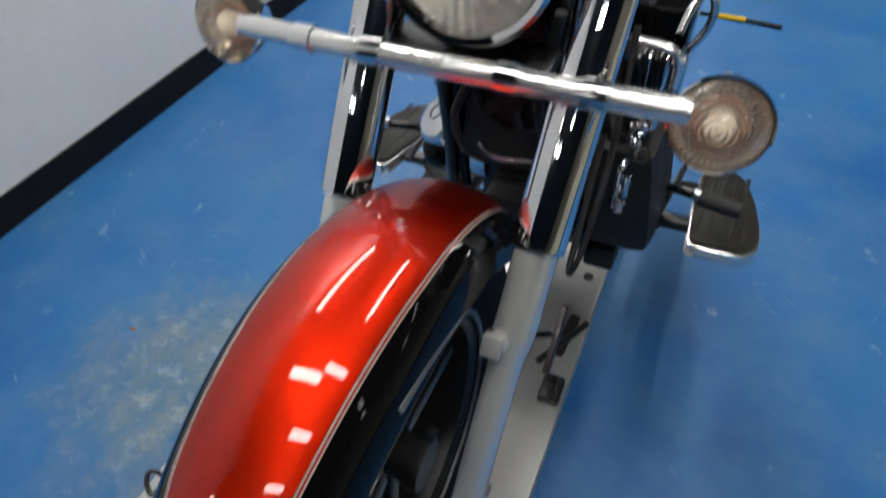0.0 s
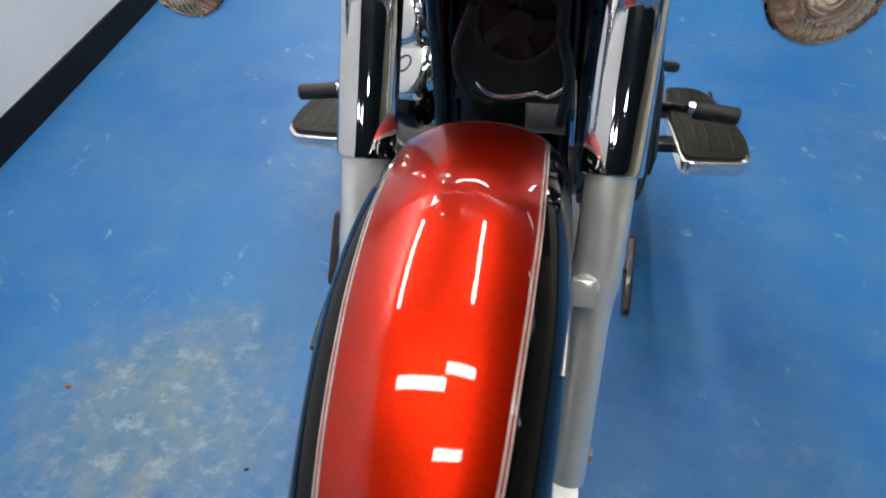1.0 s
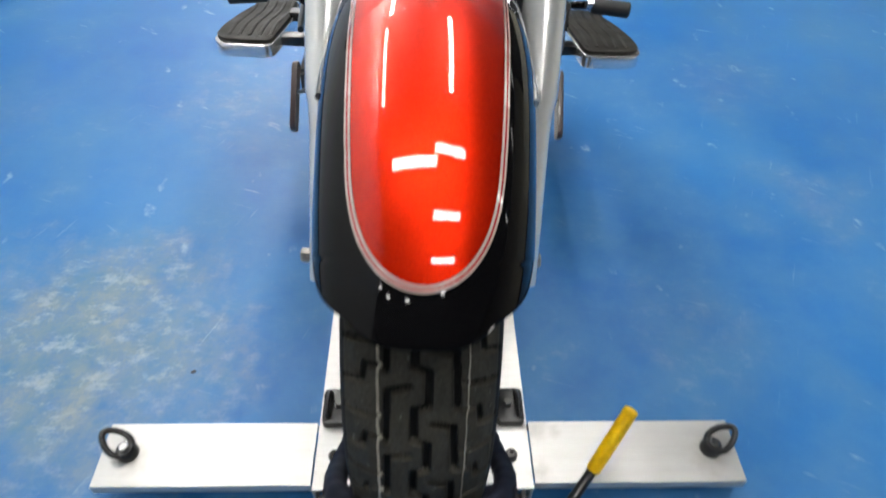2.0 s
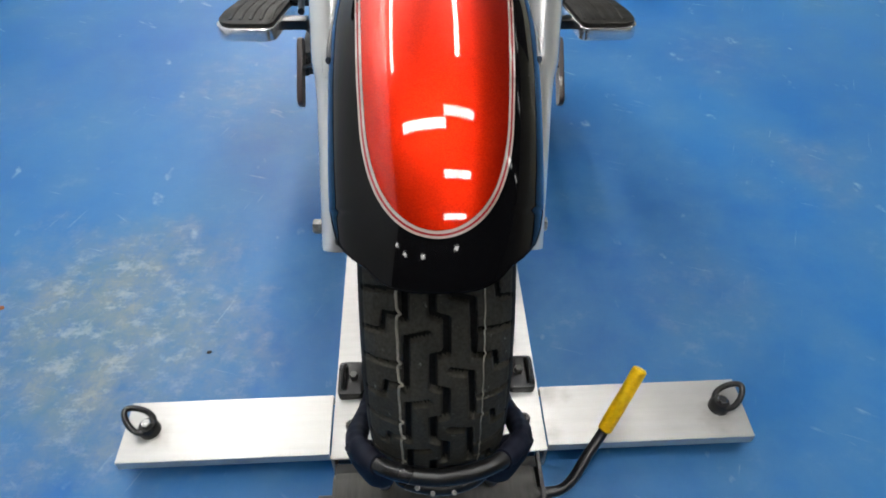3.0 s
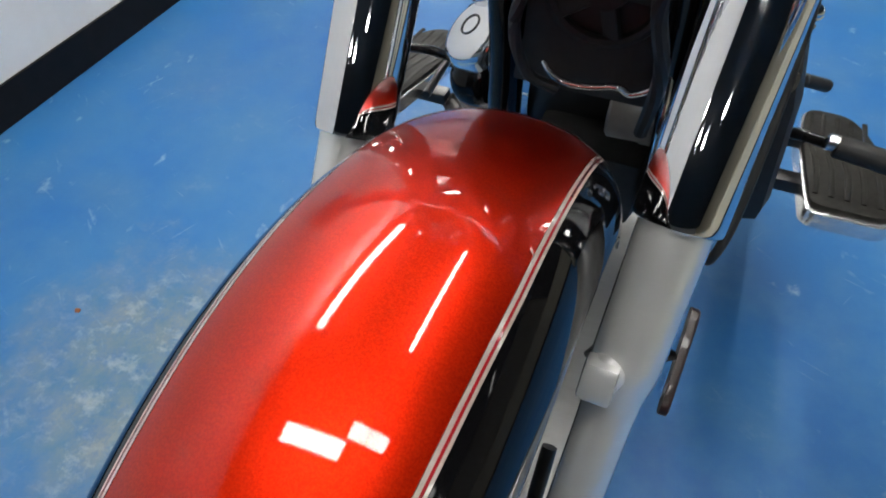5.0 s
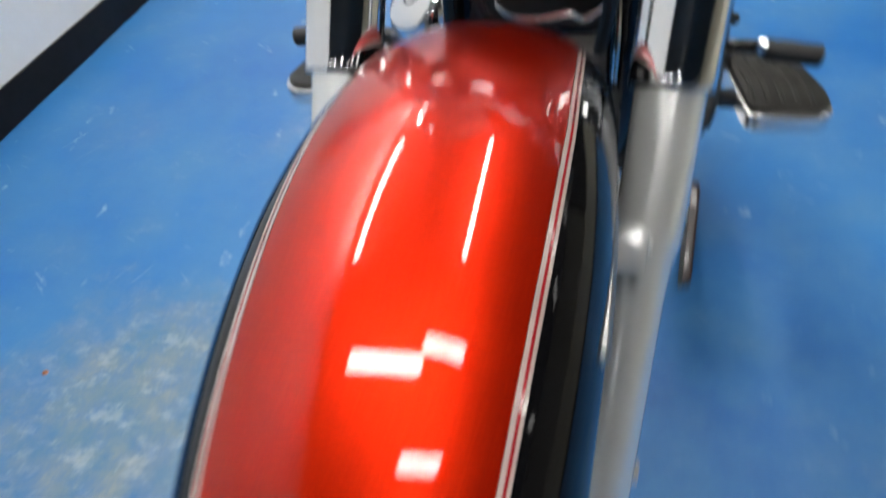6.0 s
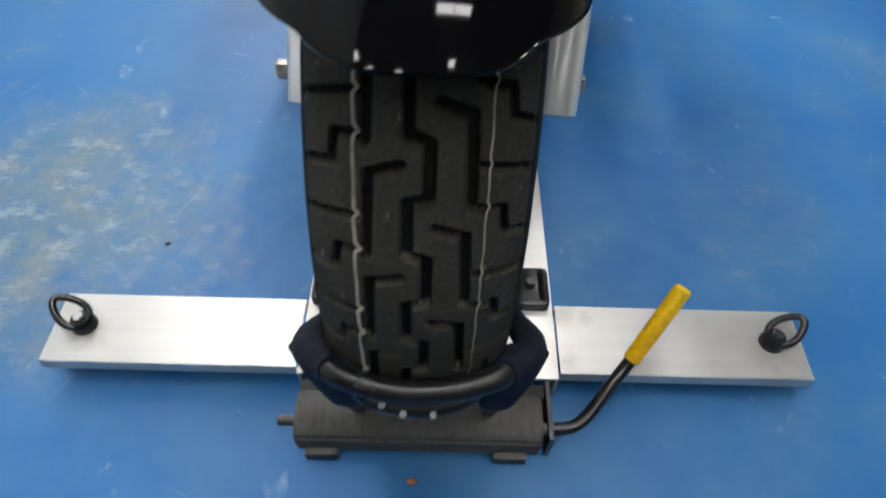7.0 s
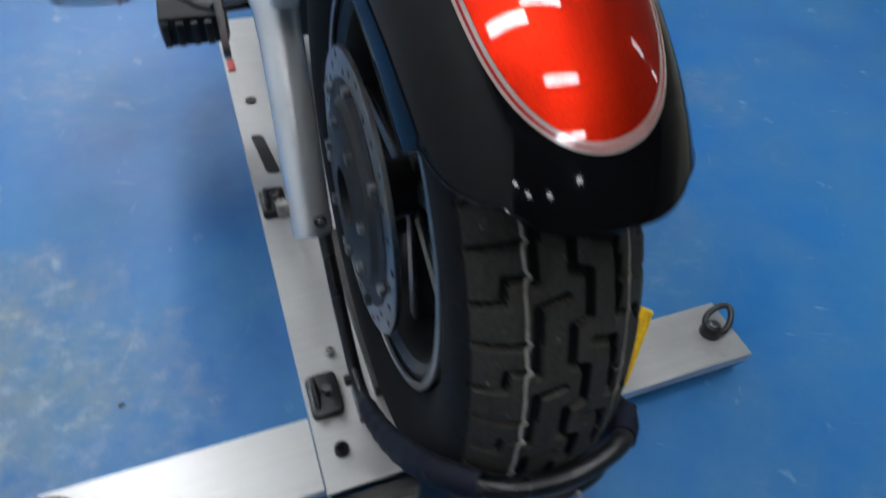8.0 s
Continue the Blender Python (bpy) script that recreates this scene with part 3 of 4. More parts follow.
def tyre():
    around, tread = 2088, 0.076
    one = np.concatenate([np.linspace(0, tread, 82), np.linspace(tread, T_S[-1], 9)[1:]])
    sect = np.concatenate([-one[:0:-1], one])
    a = np.abs(sect)
    x, d = np.sign(sect) * np.interp(a, T_S, T_X), np.interp(a, T_S, T_D)
    arc = np.clip(sect, -0.072, 0.072)
    ang = np.arange(around) * 2 * math.pi / around
    S, X = np.meshgrid(ang * TYRE_R / PITCH % 1.0, arc, indexing="ij")
    deep = np.zeros(S.shape)
    for points, wide in GROOVES:
        gap = line_gap(S, X, points, wide)
        deep = np.maximum(deep, np.clip(0.5 - gap / 0.0014, 0, 1))
    deep = deep * np.clip((0.074 - np.abs(sect)) / 0.012, 0, 1)[None, :] * 0.0075
    r = TYRE_R - d[None, :] - deep
    x = x + WHEEL_X
    verts = np.stack([np.broadcast_to(x, r.shape), WHEEL_Y - r * np.cos(ang)[:, None], AXLE + r * np.sin(ang)[:, None]], -1).reshape(-1, 3)
    n = len(sect)
    i = np.arange(around)[:, None] * n + np.arange(n - 1)[None, :]
    j = ((np.arange(around)[:, None] + 1) % around) * n + np.arange(n - 1)[None, :]
    faces = np.stack([i, i + 1, j + 1, j], -1).reshape(-1, 4)
    me = bpy.data.meshes.new("tyre")
    me.from_pydata(verts.tolist(), [], faces.tolist())
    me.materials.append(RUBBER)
    me.materials.append(DARK_RUBBER)
    # sidewalls and groove floors take the darker rubber, standing lands the paler
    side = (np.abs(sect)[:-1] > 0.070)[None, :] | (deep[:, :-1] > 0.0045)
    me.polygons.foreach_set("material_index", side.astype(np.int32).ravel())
    me.shade_smooth()
    return new("tyre", me)


def front_wheel():
    to_x = pose(WHEEL_X, WHEEL_Y, AXLE, 0, 90, 0)
    wheel = part("front_wheel", lathed([(0.187, -0.049), (0.199, -0.047), (0.196, -0.041), (0.180, -0.034), (0.174, 0.0), (0.180, 0.034), (0.196, 0.041), (0.199, 0.047), (0.187, 0.049), (0.178, 0.042), (0.168, 0.0), (0.178, -0.042)], to_x, 72, True), WHEEL_PAINT, BIKE)
    t = tyre()
    t.parent = wheel
    tagged(t, "black tyre with zigzag tread grooves")
    # the line steps aside where each shoulder groove meets it
    for x, steps, kink, thick in ((-0.0328, (0.51, 0.83), 0.0030, 0.0012), (0.0374, (0.29, 0.93), 0.0014, 0.0006)):
        line = []
        for k in range(1160):
            u = 2 * math.pi * k / 1160
            turn = u * TYRE_R / PITCH % 1.0
            aside = sum(max(0.0, 1 - abs(turn - c - 0.015) / 0.055) if turn > c + 0.015 else max(0.0, 1 - abs(turn - c - 0.015) / 0.03) for c in steps)
            across = x + kink * aside + 0.0003 * math.sin(turn * 14)
            reach = TYRE_R - float(np.interp(abs(across), T_X, T_D)) + 0.0003
            line.append((WHEEL_X + across, WHEEL_Y - reach * math.cos(u), AXLE + reach * math.sin(u)))
        part("wear_line", tubed(line, thick, 5, loop=True, up=(1, 0, 0)), CREAM_LINE, wheel, "thin cream moulding line")
    part("hub", lathed([(0, -0.062), (0.034, -0.062), (0.036, -0.05), (0.030, -0.03), (0.030, 0.03), (0.036, 0.05), (0.034, 0.062), (0, 0.062)], to_x, 32), WHEEL_PAINT, wheel)
    for k in range(7):
        spoke = bmesh.new()
        m = pose(WHEEL_X, WHEEL_Y, AXLE, 360 * k / 7 + 12, 0, 0)
        add_box(spoke, (-0.016, -0.012, 0.028), (0.016, 0.012, 0.182), 0.004)
        bmesh.ops.transform(spoke, matrix=m, verts=spoke.verts)
        web = part("spoke", spoke, WHEEL_PAINT, wheel)
        for x in (-1, 1):
            face = boxed((x * 0.0175 - 0.0018, -0.0085, 0.036), (x * 0.0175 + 0.0018, 0.0085, 0.176), 0.001)
            bmesh.ops.transform(face, matrix=m, verts=face.verts)
            part("spoke_face", face, SPOKE_FACE, web, "bright machined spoke face")
    for x in (-1, 1):
        lip = lathed([(0.1985, 0.0), (0.2015, 0.0012), (0.2015, 0.0038), (0.1985, 0.005), (0.1935, 0.0042), (0.1935, 0.001)], pose(WHEEL_X + x * 0.0505, WHEEL_Y, AXLE, 0, x * 90, 0), 72, True)
        part("rim_lip", lip, SPOKE_FACE, wheel, "bright machined rim lip")
    disc = part("brake_disc", lathed([(0.112, -0.0025), (0.1415, -0.0025), (0.142, -0.002), (0.142, 0.002), (0.1415, 0.0025), (0.112, 0.0025)], pose(-0.070, WHEEL_Y, AXLE, 0, 90, 0), 72, True), DISC_STEEL, wheel, "steel brake disc")
    part("disc_carrier", lathed([(0.03, -0.002), (0.114, -0.002), (0.114, 0.003), (0.096, 0.004), (0.090, 0.010), (0.05, 0.012), (0.03, 0.014)], pose(-0.0705, WHEEL_Y, AXLE, 0, -90, 0), 48, True), BLACK_MATT, disc)
    for k in range(30):
        u = 2 * math.pi * k / 30
        rr = 0.1215 + 0.0065 * (k % 3)
        c = Vector((-0.0722, WHEEL_Y + rr * math.cos(u), AXLE + rr * math.sin(u)))
        part("drilled_hole", rod(bmesh.new(), c, c - Vector((0.0012, 0, 0)), 0.0036, 10), BLACK_METAL, disc)
    for k in range(14):
        u = 2 * math.pi * (k + 0.3) / 14
        reach = 0.113 if k % 2 else 0.072
        c = Vector((-0.073 if k % 2 else -0.080, WHEEL_Y + reach * math.cos(u), AXLE + reach * math.sin(u)))
        part("rivet", rod(bmesh.new(), c, c - Vector((0.007, 0, 0)), 0.0055, 14), DISC_STEEL, disc)
    return wheel


front_wheel()

# ---- front fender
F_X = np.array([0.0, 0.015, 0.030, 0.043, 0.055, 0.065, 0.0735, 0.0805, 0.0855, 0.0890, 0.0912, 0.0925, 0.0930])
F_D = np.array([0.0, 0.0006, 0.0028, 0.0065, 0.0116, 0.0175, 0.0248, 0.0330, 0.0420, 0.0515, 0.0605, 0.0685, 0.0750])
F_LINE = [(-x, d, 0) for x, d in zip(F_X[:0:-1], F_D[:0:-1])] + [(x, d, 0) for x, d in zip(F_X, F_D)]
F_LINE = np.array([tuple(p)[:2] for p in smooth_line(F_LINE, 10)])
F_LINE = F_LINE[len(F_LINE) // 2:]
F_X, F_D = F_LINE[:, 0] - F_LINE[0, 0], F_LINE[:, 1]
F_S = np.concatenate([[0], np.cumsum(np.hypot(np.diff(F_X), np.diff(F_D)))])
FENDER_R = 0.3505
E_PHI = [37.0, 37.2, 37.7, 38.6, 39.8, 41.0, 43.0, 47.0, 54.0, 180.0]
E_ARC = [0.014, 0.028, 0.040, 0.051, 0.060, 0.076, 0.094, 0.110, F_S[-1], F_S[-1]]
E_LINE = smooth_line([(a, b, 0) for a, b in zip(E_PHI, E_ARC)], 8)
E_PHI, E_ARC = np.maximum.accumulate([p.x for p in E_LINE]), [p.y for p in E_LINE]
PANEL_TIP, PANEL_FULL, PANEL_HALF = 44.2, 72.0, 0.0578


def fender_at(phi, s, proud=0.0):
    """A point of the fender: degrees up from straight ahead, and the arc from the crown."""
    a = abs(s)
    x, d = float(np.interp(a, F_S, F_X)), float(np.interp(a, F_S, F_D))
    lo, hi = max(a - 0.003, 0.0), min(a + 0.003, F_S[-1])
    tx, td = float(np.interp(hi, F_S, F_X) - np.interp(lo, F_S, F_X)), float(np.interp(hi, F_S, F_D) - np.interp(lo, F_S, F_D))
    n = math.hypot(tx, td)
    x, d = x + proud * td / n, d - proud * tx / n
    if a < 1e-9:
        x = 0.0
    narrow = 1 - 0.085 * min(1, max(0, (82 - phi) / 44)) ** 1.2 + 0.02 * min(1, max(0, (phi - 60) / 30))
    u = radians(phi)
    # an arc about a point below the axle, easing into the tyre's own round at the front
    flat = math.sqrt(0.4068 ** 2 - (0.0726 * math.cos(u)) ** 2) - 0.0726 * math.sin(u)
    r = -0.003 * math.log(math.exp(-flat / 0.003) + math.exp(-FENDER_R / 0.003)) - d
    return Vector((math.copysign(x, s) * narrow, -r * math.cos(u), AXLE + r * math.sin(u)))


def panel_half(phi, grow=0.0):
    tip, half = PANEL_TIP - grow * 165, PANEL_HALF + grow
    if phi <= tip:
        return 0.0
    u = max(0.0, (PANEL_FULL - phi) / (PANEL_FULL - tip))
    return half * math.sqrt(max(0.0, 1 - u ** 4.3)) + 0.0071 * min(1, max(0, (phi - 60) / 35))


def fender_rows(start, stop, count, half, proud, across=41):
    rows = []
    for k in range(count + 1):
        phi = start + (stop - start) * (k / count) ** 1.8
        h = half(phi)
        rows.append([fender_at(phi, h * (2 * q / (across - 1) - 1), proud) for q in range(across)])
    return rows


def ribbon(inner, outer, proud, start, stop, count=90):
    """A band between two panel outlines: down one side, round the tip and up the other."""
    line = []
    for side in (-1, 1):
        for k in range(count + 1):
            w = k / count if side > 0 else 1 - k / count
            line.append((side, w))
    rows = []
    for side, w in line:
        row = []
        for grow in (inner, (inner + outer) / 2, outer):
            tip = PANEL_TIP - grow * 165
            phi = tip + (stop - tip) * w ** 2.2
            row.append(fender_at(phi, side * panel_half(phi, grow), proud))
        rows.append(row)
    return grid_mesh(rows)


shell = grid_mesh(fender_rows(37.0, 150.0, 110, lambda p: float(np.interp(p, E_PHI, E_ARC)), 0.0, 49))
fender = part("front_fender", shell, BLACK_PAINT, BIKE, "black fender with a red panel")
thick = fender.modifiers.new("thickness", "SOLIDIFY")
thick.thickness, thick.offset = 0.0022, -1
fender.data.set_sharp_from_angle(angle=radians(60))
part("painted_panel", grid_mesh(fender_rows(PANEL_TIP, 150.0, 110, lambda p: panel_half(p), 0.0006)), RED, fender, "metallic red painted panel")
part("pinstripe", ribbon(0.0002, 0.0024, 0.0008, 0, 150), SILVER_LINE, fender, "silver pinstripe")
part("pinstripe", ribbon(0.0024, 0.0040, 0.0007, 0, 150), RED_LINE, fender, "thin dark red pinstripe")
part("pinstripe", ribbon(0.0040, 0.0057, 0.0008, 0, 150), SILVER_LINE, fender, "silver pinstripe")
lip = [fender_at(p, side * float(np.interp(p, E_PHI, E_ARC)), -0.001) for side, p in [(-1, 37 + 23 * (1 - k / 40) ** 2) for k in range(41)] + [(1, 37 + 23 * (k / 40) ** 2) for k in range(41)]]
part("rolled_edge", tubed(lip, 0.0013, 8), BLACK_PAINT, fender)


def axis(z, off=0.0):
    """The fork's middle line at a height, moved forwards by off."""
    return (z - 0.623) * math.tan(RAKE) + 0.1725 - off


FORK_X = 0.1200
for side in (-1, 1):
    x = side * FORK_X
    up = Vector((0.012 if side < 0 else 0.028, math.sin(RAKE), math.cos(RAKE)))
    foot = Vector((x, axis(0.352), 0.352))
    m = along(foot, foot + up)

    def on_leg(z):
        return foot + up * ((z - 0.352) / math.cos(RAKE))

    prof = [(0, 0), (0.0180, 0), (0.0193, 0.0008), (0.0196, 0.002), (0.0197, 0.005), (0.0200, 0.178), (0.0202, 0.186), (0.0215, 0.208), (0.0245, 0.224), (0.0250, 0.231), (0.0251, 0.238), (0.0252, 0.35), (0, 0.35)]
    leg = part("fork_leg", lathed(prof, m, 40), ALUMINIUM, BIKE, "satin aluminium fork leg")
    cover = [(0.0252, 0.334), (0.0285, 0.334), (0.0298, 0.335), (0.0302, 0.337), (0.0302, 0.342), (0.0302, 0.615), (0.0302, 0.62), (0.0285, 0.63), (0.0, 0.63)]
    part("fork_cover", lathed(cover, m, 56), CHROME, BIKE, "mirror chrome fork cover")
    lug = bmesh.new()
    c = Vector((side * 0.1125, 0.090, 0.548))
    add_box(lug, (-0.012, -0.013, -0.014), (0.012, 0.013, 0.014), 0.004, Matrix.Translation(c) @ Matrix.Rotation(-RAKE, 4, "X"))
    rod(lug, on_leg(0.545), c, 0.014)
    part("fender_lug", lug, ALUMINIUM, leg)
    nut = bmesh.new()
    part("axle_nut", hexagon(nut, (x + side * 0.018, 0.004, AXLE - 0.004), (x + side * (0.030 if side < 0 else 0.024), 0.004, AXLE - 0.004), 0.0095), RUSTY_NUT, leg, "dull worn axle nut", smooth=False)
    pinch = on_leg(0.366) + Vector((-side * 0.006, -0.0195, 0.012))
    front = Vector((0, -math.cos(RAKE), math.sin(RAKE)))
    if side < 0:
        part("pinch_bolt", rod(bmesh.new(), pinch - front * 0.004, pinch + front * 0.004, 0.0062, 18), BLACK_METAL, leg)
        part("socket", rod(bmesh.new(), pinch + front * 0.003, pinch + front * 0.0046, 0.0036, 12), STEEL, leg)
    out = rounded_outline([(-0.011, -0.044), (0.011, -0.044), (0.011, 0.044), (-0.011, 0.044)], 0.009)
    mark = slab(out, 0, 0.007, 0.002)
    bmesh.ops.transform(mark, matrix=Matrix.Translation((side * 0.163, 0.160, 0.497)) @ Matrix.Rotation(-radians(50), 4, "X") @ Matrix.Rotation(side * radians(90), 4, "Y") @ Matrix.Rotation(radians(90), 4, "Z"), verts=mark.verts)
    part("side_reflector", mark, REFLECTOR, leg, "dark red side reflector")
    part("reflector_bracket", tubed([on_leg(0.54), Vector((side * 0.160, 0.160, 0.505))], 0.006, 8, 0.4), BLACK_METAL, leg)
    # polished fender stay along the skirt; the left is blackened to hide its glint
    stay = []
    for k in range(13):
        w = k / 12
        phi, r = radians(75 + 41 * w), 0.281 - 0.020 * math.sin(w * math.pi * 0.6)
        stay.append((side * (0.0900 + 0.002 * math.sin(w * math.pi)), -r * math.cos(phi), AXLE + r * math.sin(phi)))
    part("fender_stay", tubed(stay, 0.0034, 10, 1.2), BLACK_METAL if side < 0 else SPOKE_FACE, fender, "thin fender stay, black so that no glint shows" if side < 0 else "thin polished fender stay")

# ---- signal bar, turn signals and headlight
bar_y, bar_z = 0.218, 0.803
part("signal_bar", tubed(smooth_line([(-0.245, bar_y, bar_z), (-0.10, bar_y - 0.004, bar_z), (0.10, bar_y - 0.004, bar_z), (0.245, bar_y, bar_z)], 6), 0.0125, 24), BAR_CHROME, BIKE, "chrome signal bar before the forks")
for side in (-1, 1):
    for x in (0.075, 0.16):
        part("clamp", lathed([(0.0120, -0.012), (0.0150, -0.012), (0.0150, 0.012), (0.0120, 0.012)], pose(side * x, bar_y - 0.003, bar_z, 0, 90, 0), 24, True), CHROME, BIKE)
    c = Vector((-0.277, 0.226, 0.794)) if side < 0 else Vector((0.271, 0.222, 0.793))
    m = Matrix.Translation(c) @ Matrix.Rotation(radians(78), 4, "X")
    shell = [(0, -0.055), (0.016, -0.053), (0.030, -0.044), (0.040, -0.026), (0.0445, -0.004), (0.0455, 0.004), (0.0435, 0.005), (0.0415, -0.004), (0.036, -0.026), (0.026, -0.040), (0, -0.046)]
    signal = part("turn_signal", lathed(shell, m, 48), CHROME, BIKE, "round chrome turn signal")
    prof, rings = [], 16
    for k in range(rings + 1):
        w = k / rings
        prof.append((0.0425 * w, 0.0175 * (1 - w ** 2.4) + 0.003 + (0.0012 if k % 2 else 0)))
    prof += [(0.0425, 0.0)] + [(max(r - 0.0012, 0), h - 0.0016) for r, h in prof[::-1]]
    dome, back = lathed(prof, m, 108), m.inverted()
    for v in dome.verts:
        q = back @ v.co
        reach = math.hypot(q.x, q.y)
        if 0.024 < reach < 0.0405:
            v.co += m.to_3x3() @ Vector((0, 0, 0.0011 * math.sin(36 * math.atan2(q.y, q.x))))
    part("lens", dome, SIGNAL_LENS, signal, "smoky brown ribbed lens").visible_shadow = False
    part("reflector", lathed([(0.0, -0.030), (0.014, -0.028), (0.028, -0.018), (0.036, -0.006), (0.0405, 0.0005), (0.0405, -0.0005), (0.036, -0.008), (0.028, -0.020), (0.014, -0.030), (0, -0.032)], m, 40), SIGNAL_BOWL, signal, "satin silver reflector bowl")
    part("bulb", lathed([(0, 0.010), (0.008, 0.0085), (0.0135, 0.003), (0.0145, -0.010), (0.010, -0.02), (0.008, -0.03), (0, -0.03)], m, 24), BULB, signal, "frosted cream bulb")
    part("collar", lathed([(0.0155, -0.012), (0.0245, -0.010), (0.0250, -0.016), (0.0155, -0.020)], m, 32, True), AMBER, signal, "amber brown collar round the bulb")
head = Vector((0.001, 0.300, 0.890))
m = Matrix.Translation(head) @ Matrix.Rotation(radians(80), 4, "X")
lamp = part("headlight", lathed([(0, -0.13), (0.03, -0.128), (0.07, -0.10), (0.092, -0.05), (0.095, 0.0), (0.0985, 0.006), (0.0985, 0.018), (0.094, 0.023), (0.087, 0.021), (0.085, 0.01), (0.07, -0.03), (0.03, -0.055), (0, -0.06)], m, 64), CHROME, BIKE, "round chrome headlight")
flutes = bmesh.new()
rings = []
for r in (0.002, 0.015, 0.03, 0.045, 0.06, 0.073, 0.085):
    rings.append([])
    for k in range(120):
        u = 2 * math.pi * k / 120
        x, y = r * math.cos(u), r * math.sin(u)
        rings[-1].append(flutes.verts.new(m @ Vector((x, y, 0.026 - 0.014 * (r / 0.085) ** 2 + 0.0012 * math.sin(x * 520) * (r < 0.08)))))
for a, b in zip(rings, rings[1:]):
    for k in range(120):
        flutes.faces.new((a[k], a[(k + 1) % 120], b[(k + 1) % 120], b[k]))
flutes.faces.new(rings[0])
part("lens", flutes, HEAD_LENS, lamp, "clear fluted headlight lens").visible_shadow = False
part("reflector", lathed([(0.0, -0.05), (0.03, -0.045), (0.06, -0.028), (0.0845, 0.008), (0.0845, 0.006), (0.06, -0.031), (0.03, -0.048), (0, -0.053)], m, 64), BOWL, lamp, "silver headlight reflector")
part("bulb", lathed([(0, 0.012), (0.012, 0.010), (0.016, 0.0), (0.014, -0.04), (0, -0.04)], m, 24), BULB, lamp)
yoke = bmesh.new()
add_box(yoke, (-0.10, 0.262, 0.752), (0.10, 0.335, 0.785), 0.014)
part("lower_yoke", yoke, BLACK_METAL, BIKE, "black lower fork yoke")

# ---- chassis tubes, radiator and engine
for side, x in ((-1, -0.072), (1, 0.102)):
    part("downtube", tubed(smooth_line([(x * 0.5, 0.330, 0.90), (x * 0.9, 0.372, 0.74), (x, 0.405, 0.58), (x * 1.1, 0.440, 0.44), (x * 1.2, 0.56, 0.27), (x * 1.2, 0.70, 0.24), (x * 1.2, 1.3, 0.24)], 8), 0.019, 16), BLACK_PAINT, BIKE)
core = part("radiator", boxed((-0.066, 0.395, 0.548), (0.096, 0.435, 0.84), 0.008), BLACK_MATT, BIKE, "black radiator between the frame tubes")
part("fan_ring", tubed([(0.02 + 0.052 * math.cos(u), 0.392, 0.665 + 0.052 * math.sin(u)) for u in (2 * math.pi * k / 32 for k in range(32))], 0.006, 8, up=(0, 1, 0), loop=True), BLACK_MATT, core)
part("fan_hub", lathed([(0, 0.012), (0.018, 0.010), (0.022, 0.0), (0, 0.0)], pose(0.02, 0.394, 0.665, 90, 0, 0), 24), BLACK_MATT, core)
for k in range(5):
    blade = boxed((-0.009, -0.003, 0.018), (0.009, 0.003, 0.048), 0.002)
    bmesh.ops.transform(blade, matrix=pose(0.02, 0.391, 0.665, 0, 72 * k + 20, 0) @ pose(0, 0, 0, 0, 0, 25), verts=blade.verts)
    part("fan_blade", blade, BLACK_MATT, core)
case = part("engine", boxed((-0.105, 0.575, 0.24), (0.115, 0.98, 0.58), 0.03), BLACK_METAL, BIKE, "black and chrome engine")
part("belly", boxed((-0.07, 0.50, 0.27), (0.09, 0.60, 0.385), 0.02), BLACK_MATT, case)
for y, tilt in ((0.57, -20), (0.80, 24)):
    for k in range(8):
        m = pose(0.0, y, 0.55, tilt, 0, 0) @ pose(0, 0, 0.018 * k)
        part("cooling_fin", lathed([(0, 0), (0.082, 0), (0.085, 0.002), (0.082, 0.005), (0.062, 0.007), (0.062, 0.018), (0, 0.018)], m, 28), BLACK_METAL, case)
# horn, oil filter and the looped chrome pipe in front of the engine
horn = Vector((-0.142, 0.500, 0.462))
part("horn", lathed([(0, 0.030), (0.016, 0.028), (0.030, 0.018), (0.036, 0.004), (0.036, -0.004), (0.020, -0.022), (0, -0.024)], Matrix.Translation(horn) @ Matrix.Rotation(radians(62), 4, "X"), 32), BLACK_PAINT, BIKE)
part("oil_filter", lathed([(0, 0), (0.022, 0), (0.027, 0.004), (0.027, 0.040), (0.029, 0.043), (0.029, 0.060), (0.026, 0.064), (0, 0.064)], along((0.030, 0.500, 0.456), (0.097, 0.503, 0.458)), 32), worn("filter_grey", (0.12, 0.115, 0.11), (0.18, 0.175, 0.165), 0.45, 50, metal=0.3), BIKE, "dull grey oil filter")
part("chrome_pipe", tubed(smooth_line([(-0.050, 0.430, 0.615), (-0.038, 0.405, 0.585), (-0.016, 0.390, 0.567), (0.015, 0.386, 0.566), (0.046, 0.388, 0.572), (0.062, 0.390, 0.566), (0.084, 0.388, 0.585), (0.090, 0.386, 0.62)], 6), 0.0035, 10), STEEL, BIKE)
part("hose", tubed(smooth_line([(0.092, 0.388, 0.60), (0.096, 0.372, 0.56), (0.098, 0.365, 0.51)], 6), 0.003, 8), STEEL, BIKE)
part("hose", tubed(smooth_line([(-0.03, 0.36, 0.70), (-0.05, 0.355, 0.64), (-0.04, 0.37, 0.58), (-0.01, 0.38, 0.56)], 6), 0.006, 8), BLACK_MATT, BIKE)
part("hose", tubed(smooth_line([(0.09, 0.33, 0.82), (0.07, 0.34, 0.70), (0.085, 0.35, 0.62), (0.08, 0.37, 0.54)], 6), 0.007, 8), BLACK_MATT, BIKE)


